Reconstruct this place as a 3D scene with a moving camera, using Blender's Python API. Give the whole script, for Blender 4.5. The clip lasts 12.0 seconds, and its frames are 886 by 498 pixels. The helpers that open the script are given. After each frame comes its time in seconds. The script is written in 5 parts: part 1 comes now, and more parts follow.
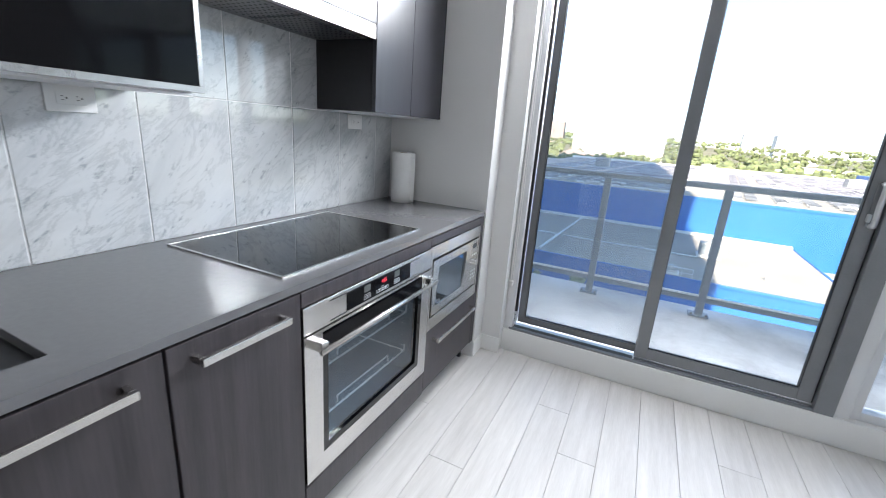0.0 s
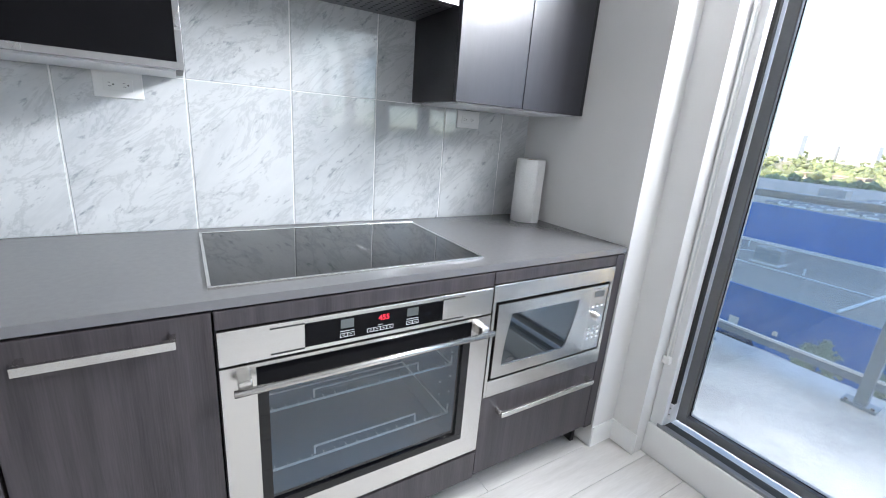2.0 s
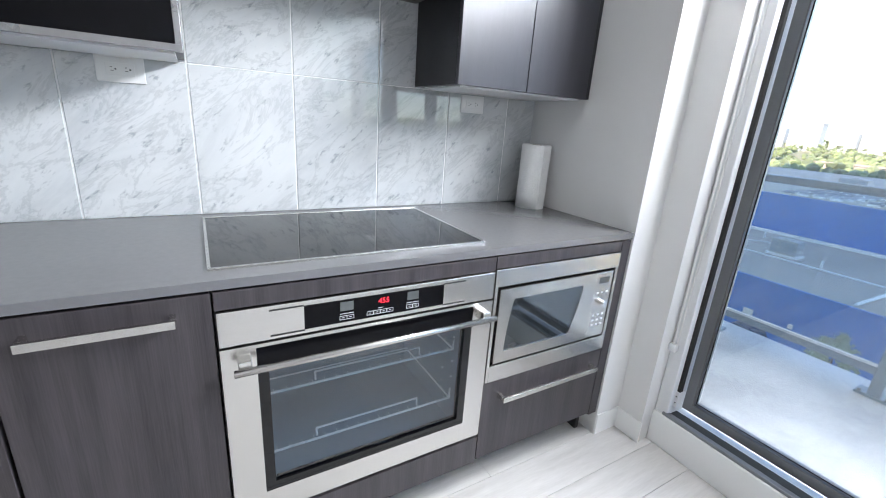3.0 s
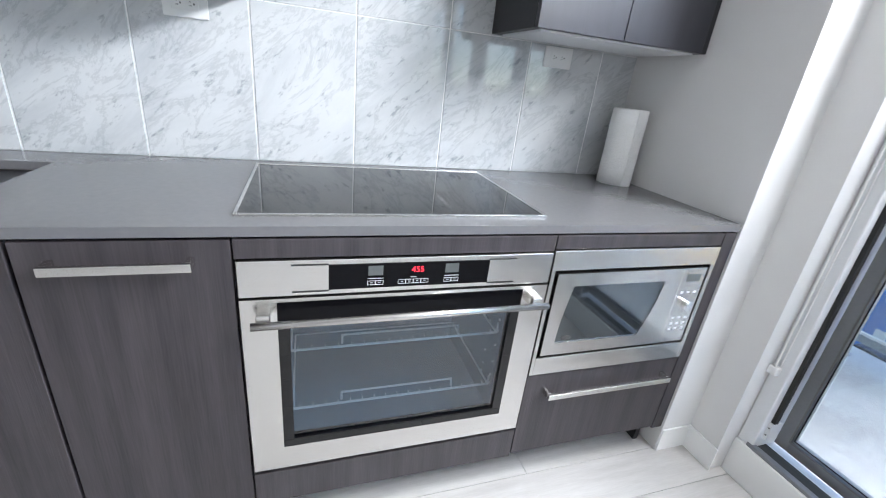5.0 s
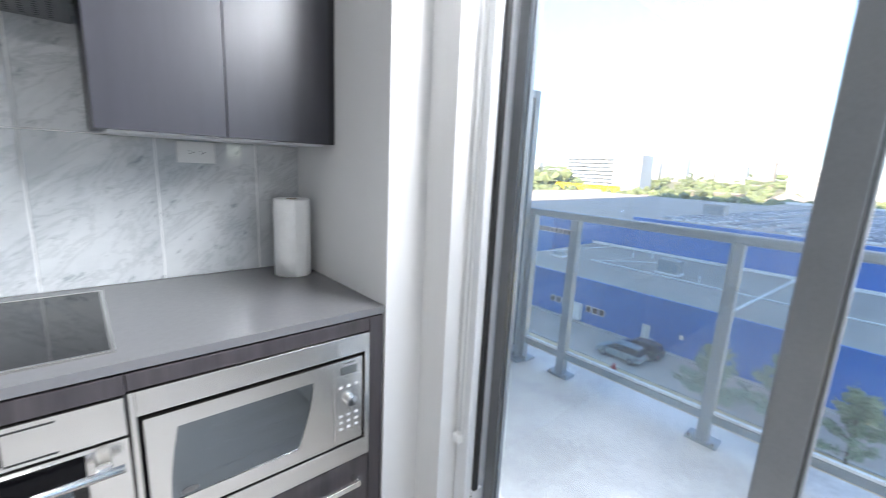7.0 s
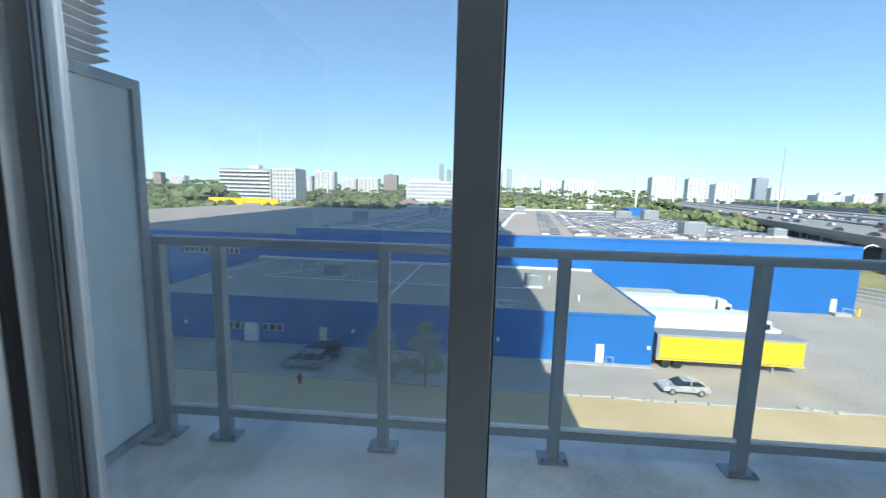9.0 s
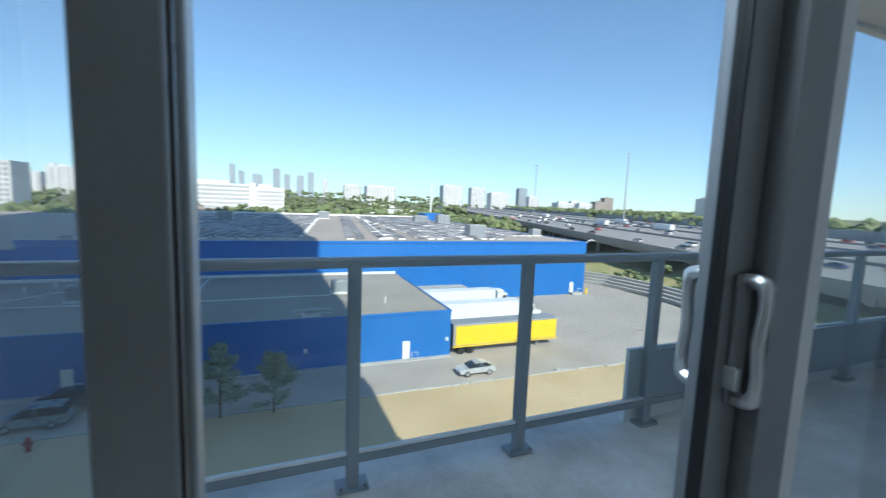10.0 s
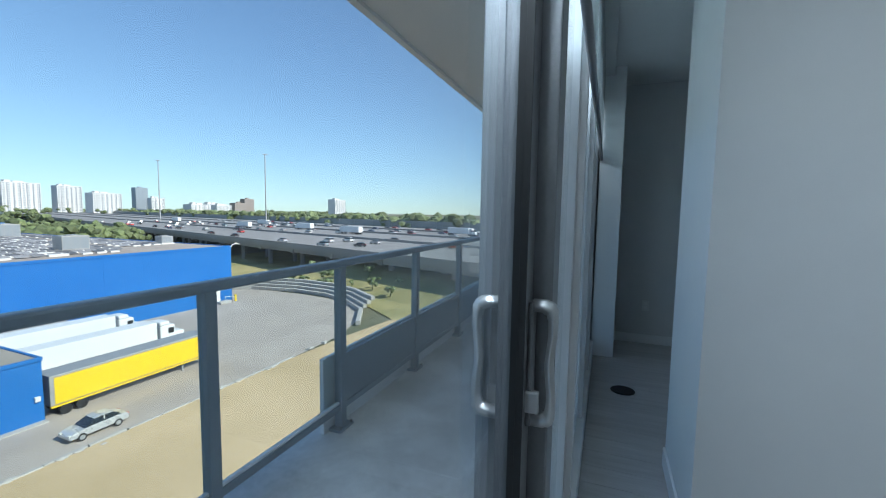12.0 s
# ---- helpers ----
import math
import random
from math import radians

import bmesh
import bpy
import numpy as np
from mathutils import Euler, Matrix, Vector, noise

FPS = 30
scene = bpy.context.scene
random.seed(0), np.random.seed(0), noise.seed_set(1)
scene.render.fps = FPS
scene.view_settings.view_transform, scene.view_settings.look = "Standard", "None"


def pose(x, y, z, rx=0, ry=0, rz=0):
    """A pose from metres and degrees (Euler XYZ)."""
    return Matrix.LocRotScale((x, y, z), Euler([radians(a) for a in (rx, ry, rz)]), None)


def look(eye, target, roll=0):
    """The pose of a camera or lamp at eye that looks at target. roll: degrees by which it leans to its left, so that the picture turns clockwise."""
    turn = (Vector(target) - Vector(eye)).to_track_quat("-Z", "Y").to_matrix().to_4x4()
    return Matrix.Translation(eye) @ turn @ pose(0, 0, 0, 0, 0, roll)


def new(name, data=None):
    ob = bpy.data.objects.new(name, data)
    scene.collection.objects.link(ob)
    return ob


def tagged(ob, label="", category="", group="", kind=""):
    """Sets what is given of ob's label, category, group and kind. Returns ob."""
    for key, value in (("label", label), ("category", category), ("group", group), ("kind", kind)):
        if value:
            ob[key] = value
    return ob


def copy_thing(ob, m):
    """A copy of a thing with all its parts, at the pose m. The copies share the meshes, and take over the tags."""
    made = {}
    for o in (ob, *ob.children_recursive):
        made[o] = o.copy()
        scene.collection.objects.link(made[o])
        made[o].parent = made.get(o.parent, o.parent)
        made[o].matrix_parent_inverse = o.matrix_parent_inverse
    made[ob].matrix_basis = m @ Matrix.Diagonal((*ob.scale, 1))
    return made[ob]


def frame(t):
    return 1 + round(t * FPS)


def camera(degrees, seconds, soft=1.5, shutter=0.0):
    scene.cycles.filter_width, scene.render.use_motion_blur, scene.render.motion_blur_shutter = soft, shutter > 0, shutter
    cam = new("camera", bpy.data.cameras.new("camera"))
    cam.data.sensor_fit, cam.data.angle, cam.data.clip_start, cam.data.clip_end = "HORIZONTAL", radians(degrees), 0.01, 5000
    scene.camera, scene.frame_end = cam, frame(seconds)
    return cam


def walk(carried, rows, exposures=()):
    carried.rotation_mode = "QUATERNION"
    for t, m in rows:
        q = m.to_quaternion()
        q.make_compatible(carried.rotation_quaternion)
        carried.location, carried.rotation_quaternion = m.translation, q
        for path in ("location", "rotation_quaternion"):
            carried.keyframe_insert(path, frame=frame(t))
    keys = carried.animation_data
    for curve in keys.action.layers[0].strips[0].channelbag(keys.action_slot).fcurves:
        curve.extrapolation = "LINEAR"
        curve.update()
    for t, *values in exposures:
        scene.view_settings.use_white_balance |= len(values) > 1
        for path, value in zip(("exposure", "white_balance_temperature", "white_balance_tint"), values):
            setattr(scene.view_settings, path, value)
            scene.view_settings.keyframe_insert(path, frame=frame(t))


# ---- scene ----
PATH = [
    (0, (1.419, -2.175, 1.338), (0.601, -0.435, 0.786), 4.2),
    (0.5, (1.402, -1.899, 1.317), (0.481, -0.209, 0.773), 5.2),
    (1, (1.438, -1.682, 1.307), (0.216, -0.194, 0.769), 3.5),
    (1.5, (1.543, -1.483, 1.31), (0.022, -0.308, 0.757), 4.2),
    (2, (1.568, -1.419, 1.294), (-0.057, -0.392, 0.743), 4.4),
    (2.5, (1.582, -1.401, 1.278), (-0.049, -0.401, 0.694), 4.3),
    (4.5, (1.581, -1.373, 1.266), (-0.136, -0.581, 0.614), 5.1),
    (5, (1.5, -1.25, 1.229), (-0.245, -0.631, 0.473), 6.4),
    (5.5, (1.471, -1.111, 1.211), (-0.308, -0.688, 0.401), 5.7),
    (6, (1.537, -0.971, 1.226), (-0.321, -0.703, 0.538), 4.6),
    (6.5, (1.586, -0.81, 1.287), (-0.205, -0.069, 0.793), 3.5),
    (7, (1.648, -0.672, 1.339), (0.182, 0.631, 0.946), 2.8),
    (7.5, (1.657, -0.581, 1.361), (0.58, 1.069, 1.017), 2.7),
    (9.3, (1.558, -0.257, 1.339), (1.619, 1.724, 1.071), 1.6),
    (9.5, (1.589, -0.204, 1.332), (1.813, 1.767, 1.075), 1.8),
    (10, (1.674, -0.161, 1.343), (2.424, 1.68, 1.122), 2.2),
    (10.5, (1.706, -0.067, 1.347), (2.986, 1.459, 1.162), 2.7),
    (11, (1.69, 0.031, 1.364), (3.319, 1.178, 1.195), 2.3),
    (11.5, (1.691, 0.097, 1.378), (3.484, 0.965, 1.21), 1.4),
    (12, (1.677, 0.131, 1.387), (3.531, 0.86, 1.216), 0.9),
]
cam = camera(93.7, 12.0, soft=1.0, shutter=0.25)
walk(cam, [(t, look(eye, target, roll)) for t, eye, target, roll in PATH],
     [(0.0, 2.15, 6800, 17), (1.0, 2.3, 6800, 17), (2.0, 2.5, 6800, 17), (2.5, 2.5, 6800, 17), (5.0, 2.55, 6800, 17), (6.0, 2.75, 6800, 17), (7.0, 2.5, 6800, 17), (7.5, 2.4, 6800, 17), (9.3, 0.80, 5800, 5), (10.0, 0.74, 5800, 5), (11.0, 0.66, 5800, 5), (12.0, 0.64, 5800, 5)])

# exposure follows the clip's camera: bright indoors, lower when it turns to the view
# ---- world and sun ----
SUN_ELEV = radians(39)
world = bpy.data.worlds.new("sky")
scene.world = world
world.use_nodes = True
wn = world.node_tree
sky = wn.nodes.new("ShaderNodeTexSky")
sky.sky_type = "NISHITA"
sky.sun_disc = False
sky.sun_elevation = SUN_ELEV
sky.sun_rotation = radians(176.6)
sky.air_density, sky.dust_density, sky.ozone_density = 0.95, 0.05, 3.5
wn.nodes["Background"].inputs["Strength"].default_value = 0.15
# sky / (1 + k * sky): compresses the bright horizon towards the zenith's level
rolloff = wn.nodes.new("ShaderNodeVectorMath")
rolloff.operation = "MULTIPLY_ADD"
rolloff.inputs[1].default_value, rolloff.inputs[2].default_value = (0.14, 0.092, 0.072), (1, 1, 1)
even = wn.nodes.new("ShaderNodeVectorMath")
even.operation = "DIVIDE"
wn.links.new(sky.outputs[0], rolloff.inputs[0])
wn.links.new(sky.outputs[0], even.inputs[0])
wn.links.new(rolloff.outputs[0], even.inputs[1])
wn.links.new(even.outputs[0], wn.nodes["Background"].inputs["Color"])
sun_data = bpy.data.lights.new("sun", "SUN")
sun_data.energy, sun_data.angle, sun_data.color = 4.3, radians(0.53), (1.0, 0.89, 0.76)
sun = new("sun", sun_data)
# stands in for sky light in the head of the door opening
sky_lamp = bpy.data.lights.new("sky_light", "AREA")
sky_lamp.shape, sky_lamp.size, sky_lamp.size_y = "RECTANGLE", 1.56, 0.30
sky_lamp.energy, sky_lamp.color = 40.0, (0.86, 0.93, 1.0)
new("sky_light", sky_lamp).matrix_basis = look((1.60, 0.36, 2.235), (1.60, -1.6, 1.0))
# and behind the translucent blinds of the other windows
blind_lamp = bpy.data.lights.new("sky_light", "AREA")
blind_lamp.shape, blind_lamp.size, blind_lamp.size_y = "RECTANGLE", 3.4, 0.36
blind_lamp.energy, blind_lamp.color = 9.0, (0.86, 0.93, 1.0)
new("sky_light", blind_lamp).matrix_basis = look((4.2, 0.345, 2.16), (4.2, -1.0, 2.1))
sun.matrix_basis = look((0, 0, 0), (-0.0425, 1.0, -math.tan(SUN_ELEV)))


# ---- materials ----
def node(nt, kind, **values):
    n = nt.nodes.new(kind)
    for key, value in values.items():
        n.inputs[key].default_value = value
    return n


def base_mat(name):
    m = bpy.data.materials.new(name)
    m.use_nodes = True
    return m, m.node_tree, m.node_tree.nodes["Principled BSDF"]


def ramp(nt, fac, stops):
    r = nt.nodes.new("ShaderNodeValToRGB")
    el = r.color_ramp.elements
    while len(el) < len(stops):
        el.new(0.5)
    for e, (p, c) in zip(el, stops):
        e.position, e.color = p, (*c, 1) if len(c) == 3 else c
    nt.links.new(fac, r.inputs[0])
    return r.outputs[0]


def mat(name, c1, c2, scale=6.0, rough=0.5, metal=0.0, bump=0.05, stretch=(1, 1, 1), fine=60.0, spread=0.12, island=0.0, objrand=0.0, rough_var=0.12, coat=0.0, specular=0.5):
    """A surface of two near colours at two scales, with fine relief and uneven gloss."""
    m, nt, p = base_mat(name)
    tc = nt.nodes.new("ShaderNodeTexCoord")
    mp = node(nt, "ShaderNodeMapping", Scale=stretch)
    nt.links.new(tc.outputs["Object"], mp.inputs[0])
    src = mp.outputs[0]
    if objrand:
        oi = nt.nodes.new("ShaderNodeObjectInfo")
        ad = nt.nodes.new("ShaderNodeVectorMath")
        ad.operation = "MULTIPLY_ADD"
        ad.inputs[1].default_value = (37, 53, 29)
        nt.links.new(oi.outputs["Random"], ad.inputs[0])
        nt.links.new(src, ad.inputs[2])
        src = ad.outputs[0]
    big = node(nt, "ShaderNodeTexNoise", Scale=scale, Detail=5.0, Roughness=0.6)
    small = node(nt, "ShaderNodeTexNoise", Scale=fine, Detail=3.0)
    nt.links.new(src, big.inputs["Vector"])
    nt.links.new(src, small.inputs["Vector"])
    mx = nt.nodes.new("ShaderNodeMath")
    mx.operation = "MULTIPLY_ADD"
    mx.inputs[1].default_value = 0.35
    nt.links.new(small.outputs[0], mx.inputs[0])
    nt.links.new(big.outputs[0], mx.inputs[2])
    col = ramp(nt, mx.outputs[0], [(0.675 - spread * 2, c1), (0.675 + spread * 2, c2)])
    if island or objrand:
        if island:
            rnd = nt.nodes.new("ShaderNodeNewGeometry").outputs["Random Per Island"]
        else:
            rnd = oi.outputs["Random"]
        amt = island or objrand
        mr = node(nt, "ShaderNodeMapRange", **{"To Min": 1 - amt, "To Max": 1 + amt})
        nt.links.new(rnd, mr.inputs[0])
        hs = nt.nodes.new("ShaderNodeHueSaturation")
        nt.links.new(mr.outputs[0], hs.inputs["Value"])
        nt.links.new(col, hs.inputs["Color"])
        col = hs.outputs[0]
    nt.links.new(col, p.inputs["Base Color"])
    p.inputs["Metallic"].default_value = metal
    p.inputs["Coat Weight"].default_value = coat
    p.inputs["Specular IOR Level"].default_value = specular
    rr = node(nt, "ShaderNodeMapRange", **{"To Min": max(0.02, rough - rough_var), "To Max": min(1, rough + rough_var)})
    nt.links.new(big.outputs[0], rr.inputs[0])
    nt.links.new(rr.outputs[0], p.inputs["Roughness"])
    if bump:
        b = node(nt, "ShaderNodeBump", Strength=bump, Distance=0.01)
        nt.links.new(small.outputs[0], b.inputs["Height"])
        nt.links.new(b.outputs[0], p.inputs["Normal"])
    return m


def glass_mat(name, tint=(0.975, 0.985, 0.98), base=0.03, gloss_rough=0.0, top=0.85):
    """Thin clear sheet: see-through, with gloss that grows towards grazing views."""
    m, nt, p = base_mat(name)
    nt.nodes.remove(p)
    tr = node(nt, "ShaderNodeBsdfTransparent", Color=(*tint, 1))
    gl = node(nt, "ShaderNodeBsdfGlossy", Roughness=gloss_rough)
    lw = node(nt, "ShaderNodeLayerWeight", Blend=0.5)
    pw = nt.nodes.new("ShaderNodeMath")
    pw.operation = "POWER"
    pw.inputs[1].default_value = 5.0
    nt.links.new(lw.outputs["Facing"], pw.inputs[0])
    mr = node(nt, "ShaderNodeMapRange", **{"To Min": base, "To Max": top})
    nt.links.new(pw.outputs[0], mr.inputs[0])
    mix = nt.nodes.new("ShaderNodeMixShader")
    nt.links.new(mr.outputs[0], mix.inputs[0])
    nt.links.new(tr.outputs[0], mix.inputs[1])
    nt.links.new(gl.outputs[0], mix.inputs[2])
    nt.links.new(mix.outputs[0], nt.nodes["Material Output"].inputs[0])
    return m


def screen_mat(name):
    """Fine woven fibre mesh: mostly open, its pale threads lit from both sides."""
    m, nt, p = base_mat(name)
    nt.nodes.remove(p)
    a = node(nt, "ShaderNodeBsdfDiffuse", Color=(0.12, 0.13, 0.135, 1))
    b = node(nt, "ShaderNodeBsdfTranslucent", Color=(0.62, 0.635, 0.63, 1))
    fibre = node(nt, "ShaderNodeMixShader", Fac=0.6)
    tr = nt.nodes.new("ShaderNodeBsdfTransparent")
    mix = node(nt, "ShaderNodeMixShader", Fac=0.11)
    for u, v in ((a.outputs[0], fibre.inputs[1]), (b.outputs[0], fibre.inputs[2]), (tr.outputs[0], mix.inputs[1]), (fibre.outputs[0], mix.inputs[2]), (mix.outputs[0], nt.nodes["Material Output"].inputs[0])):
        nt.links.new(u, v)
    return m


def frosted_mat(name):
    m, nt, p = base_mat(name)
    nt.nodes.remove(p)
    a = node(nt, "ShaderNodeBsdfTranslucent", Color=(0.86, 0.92, 0.93, 1))
    b = node(nt, "ShaderNodeBsdfDiffuse", Color=(0.74, 0.80, 0.82, 1))
    mix = node(nt, "ShaderNodeMixShader", Fac=0.35)
    c = node(nt, "ShaderNodeBsdfGlossy", Roughness=0.25)
    fr = node(nt, "ShaderNodeLayerWeight", Blend=0.15)
    mix2 = nt.nodes.new("ShaderNodeMixShader")
    for s, d in ((a.outputs[0], mix.inputs[1]), (b.outputs[0], mix.inputs[2]), (fr.outputs[0], mix2.inputs[0]), (mix.outputs[0], mix2.inputs[1]), (c.outputs[0], mix2.inputs[2]), (mix2.outputs[0], nt.nodes["Material Output"].inputs[0])):
        nt.links.new(s, d)
    return m


def marble_mat(name):
    """White marble with soft grey clouds and thin slanting grey veins; each tile is cut from another spot."""
    m, nt, p = base_mat(name)
    tc = nt.nodes.new("ShaderNodeTexCoord")
    oi = nt.nodes.new("ShaderNodeObjectInfo")
    ad = nt.nodes.new("ShaderNodeVectorMath")
    ad.operation = "MULTIPLY_ADD"
    ad.inputs[1].default_value = (31, 47, 23)
    nt.links.new(oi.outputs["Random"], ad.inputs[0])
    nt.links.new(tc.outputs["Object"], ad.inputs[2])
    mp0 = node(nt, "ShaderNodeMapping", Rotation=(radians(-42), 0, 0))
    nt.links.new(ad.outputs[0], mp0.inputs[0])
    mp = node(nt, "ShaderNodeMapping", Scale=(1, 0.8, 2.2))
    nt.links.new(mp0.outputs[0], mp.inputs[0])
    cloud = node(nt, "ShaderNodeTexNoise", Scale=2.2, Detail=7.0, Roughness=0.68, Distortion=0.5)
    vein = node(nt, "ShaderNodeTexNoise", Scale=4.6, Detail=9.0, Roughness=0.7, Distortion=0.5)
    speck = node(nt, "ShaderNodeTexNoise", Scale=17.0, Detail=4.0, Roughness=0.7)
    for n in (cloud, vein, speck):
        nt.links.new(mp.outputs[0], n.inputs["Vector"])
    c1 = ramp(nt, cloud.outputs[0], [(0.3, (0.46, 0.485, 0.505)), (0.5, (0.595, 0.615, 0.625)), (0.72, (0.68, 0.695, 0.70))])
    v1 = ramp(nt, vein.outputs[0], [(0.465, (1, 1, 1)), (0.497, (0.56, 0.58, 0.60)), (0.503, (0.60, 0.62, 0.64)), (0.53, (1, 1, 1))])
    s1 = ramp(nt, speck.outputs[0], [(0.31, (0.36, 0.39, 0.43)), (0.40, (1, 1, 1))])
    prev = c1
    for layer, f in ((v1, 0.42), (s1, 0.62)):
        mx = nt.nodes.new("ShaderNodeMix")
        mx.data_type, mx.blend_type = "RGBA", "MULTIPLY"
        mx.inputs[0].default_value = f
        nt.links.new(prev, mx.inputs[6])
        nt.links.new(layer, mx.inputs[7])
        prev = mx.outputs[2]
    nt.links.new(prev, p.inputs["Base Color"])
    p.inputs["Roughness"].default_value = 0.022
    p.inputs["Specular IOR Level"].default_value = 1.0
    b = node(nt, "ShaderNodeBump", Strength=0.012, Distance=0.01)
    nt.links.new(cloud.outputs[0], b.inputs["Height"])
    nt.links.new(b.outputs[0], p.inputs["Normal"])
    return m


def emit_mat(name, colour, strength):
    m, nt, p = base_mat(name)
    p.inputs["Base Color"].default_value = (*colour, 1)
    p.inputs["Emission Color"].default_value = (*colour, 1)
    p.inputs["Emission Strength"].default_value = strength
    return m


M_PAINT = mat("wall_paint", (0.69, 0.685, 0.68), (0.73, 0.725, 0.715), 2.5, 0.6, bump=0.03, fine=220)
M_TRIM = mat("trim_paint", (0.84, 0.84, 0.83), (0.87, 0.87, 0.86), 3, 0.38, bump=0.02, fine=120)
M_CEIL = mat("ceiling_paint", (0.85, 0.85, 0.84), (0.88, 0.88, 0.87), 3, 0.8, bump=0.08, fine=180)
M_MARBLE = marble_mat("marble")
M_GROUT = mat("grout", (0.86, 0.86, 0.85), (0.90, 0.90, 0.89), 20, 0.8, bump=0.1)
M_PLANK = mat("bleached_oak", (0.48, 0.465, 0.445), (0.62, 0.605, 0.585), 3.0, 0.36, bump=0.05, stretch=(9, 0.7, 9), fine=30, objrand=0.05)
M_UNDER = mat("subfloor", (0.28, 0.26, 0.24), (0.33, 0.31, 0.29), 4, 0.8)
M_WOOD = mat("smoked_wood", (0.013, 0.011, 0.014), (0.072, 0.061, 0.066), 2.2, 0.5, bump=0.08, stretch=(14, 14, 0.55), fine=22, spread=0.16)
M_WOODH = mat("smoked_wood_rail", (0.014, 0.012, 0.015), (0.070, 0.060, 0.065), 2.2, 0.46, bump=0.08, stretch=(14, 14, 0.55), fine=22, spread=0.16)
M_LACQ = mat("dark_lacquer", (0.030, 0.030, 0.038), (0.040, 0.040, 0.050), 3, 0.33, bump=0.005, stretch=(6, 6, 0.6), rough_var=0.02)
M_LACQ_SIDE = mat("dark_panel", (0.013, 0.013, 0.016), (0.018, 0.018, 0.022), 3, 0.42, bump=0.02)
M_BLACKGLASS = mat("black_glass", (0.004, 0.004, 0.005), (0.006, 0.006, 0.007), 3, 0.02, bump=0, rough_var=0.0, specular=0.4)
M_QUARTZ = mat("grey_quartz", (0.138, 0.138, 0.144), (0.152, 0.152, 0.158), 60, 0.20, bump=0.004, fine=400, rough_var=0.02)
M_STEEL = mat("brushed_steel", (0.605, 0.59, 0.57), (0.625, 0.61, 0.59), 3, 0.27, 1.0, bump=0, stretch=(30, 0.6, 30), fine=40, rough_var=0.008)
M_STEELD = mat("dark_steel", (0.16, 0.16, 0.165), (0.22, 0.22, 0.225), 4, 0.35, 1.0, bump=0.03, fine=60)
M_PANELBLACK = mat("black_panel", (0.003, 0.003, 0.004), (0.005, 0.005, 0.006), 3, 0.08, bump=0, rough_var=0.0, specular=0.1)
M_SINK = mat("sink_steel", (0.06, 0.058, 0.058), (0.09, 0.087, 0.087), 4, 0.4, 0.7, bump=0.02, fine=60)
M_EDGE = mat("door_edge_metal", (0.34, 0.34, 0.345), (0.42, 0.42, 0.425), 4, 0.3, 1.0, bump=0.01)
M_CHROME = mat("chrome", (0.75, 0.75, 0.76), (0.80, 0.80, 0.80), 3, 0.06, 1.0, bump=0, rough_var=0.03)
M_ALU = mat("grey_aluminium", (0.20, 0.21, 0.225), (0.245, 0.255, 0.27), 4, 0.38, 0.45, bump=0.02, fine=150)
M_ALUW = mat("pale_aluminium", (0.68, 0.69, 0.70), (0.74, 0.75, 0.76), 4, 0.42, 0.0, bump=0.02, fine=150)
M_GASKET = mat("black_rubber", (0.012, 0.012, 0.013), (0.02, 0.02, 0.02), 10, 0.55, bump=0.03)
M_GLASS = glass_mat("clear_glass", (0.955, 0.97, 0.967), 0.05)
M_GLASSR = glass_mat("railing_glass", (0.92, 0.96, 0.955), 0.02)
M_OVENGLASS = glass_mat("oven_glass", (0.60, 0.70, 0.77), 0.09, 0.01)
M_SCREEN = screen_mat("insect_mesh")
M_FROST = frosted_mat("frosted_glass")
M_OVENIN = mat("oven_enamel", (0.13, 0.19, 0.235), (0.17, 0.235, 0.28), 6, 0.35)
M_WIRE = mat("plated_wire", (0.88, 0.87, 0.85), (0.92, 0.91, 0.89), 6, 0.3, 0.1, bump=0)
M_WHITEP = mat("white_plastic", (0.78, 0.78, 0.77), (0.82, 0.82, 0.81), 8, 0.35, bump=0)
M_SLOT = mat("dark_slot", (0.02, 0.02, 0.02), (0.03, 0.03, 0.03), 8, 0.6, bump=0)
M_PAPER = mat("paper_towel", (0.82, 0.82, 0.81), (0.88, 0.88, 0.87), 20, 0.9, bump=0.35, fine=160)
M_RED = emit_mat("red_digits", (1.0, 0.03, 0.06), 0.22)
M_PRINT = mat("pale_print", (0.62, 0.64, 0.66), (0.7, 0.72, 0.74), 8, 0.5, bump=0)
M_LCD = mat("grey_lcd", (0.09, 0.10, 0.10), (0.12, 0.13, 0.13), 8, 0.2, bump=0)
M_CONC = mat("balcony_concrete", (0.47, 0.47, 0.46), (0.74, 0.74, 0.725), 1.7, 0.85, bump=0.3, fine=45, spread=0.075)
M_SOFFIT = mat("soffit_concrete", (0.50, 0.50, 0.49), (0.58, 0.58, 0.57), 3, 0.9, bump=0.15, fine=60)
M_RAIL = mat("grey_powder_coat", (0.20, 0.245, 0.28), (0.245, 0.29, 0.33), 5, 0.42, 0.2, bump=0.03, fine=160)
M_TOWER = mat("tower_cladding", (0.30, 0.31, 0.32), (0.38, 0.39, 0.40), 0.4, 0.6, bump=0.05)
M_BLIND = frosted_mat("blind_fabric")
M_HANDLE = mat("satin_handle", (0.55, 0.56, 0.57), (0.62, 0.63, 0.64), 5, 0.32, 0.7, bump=0.01)
M_MIRRORGLASS = mat("mirror_window", (0.13, 0.15, 0.165), (0.15, 0.17, 0.185), 4, 0.05, 0.9, bump=0, rough_var=0.02)
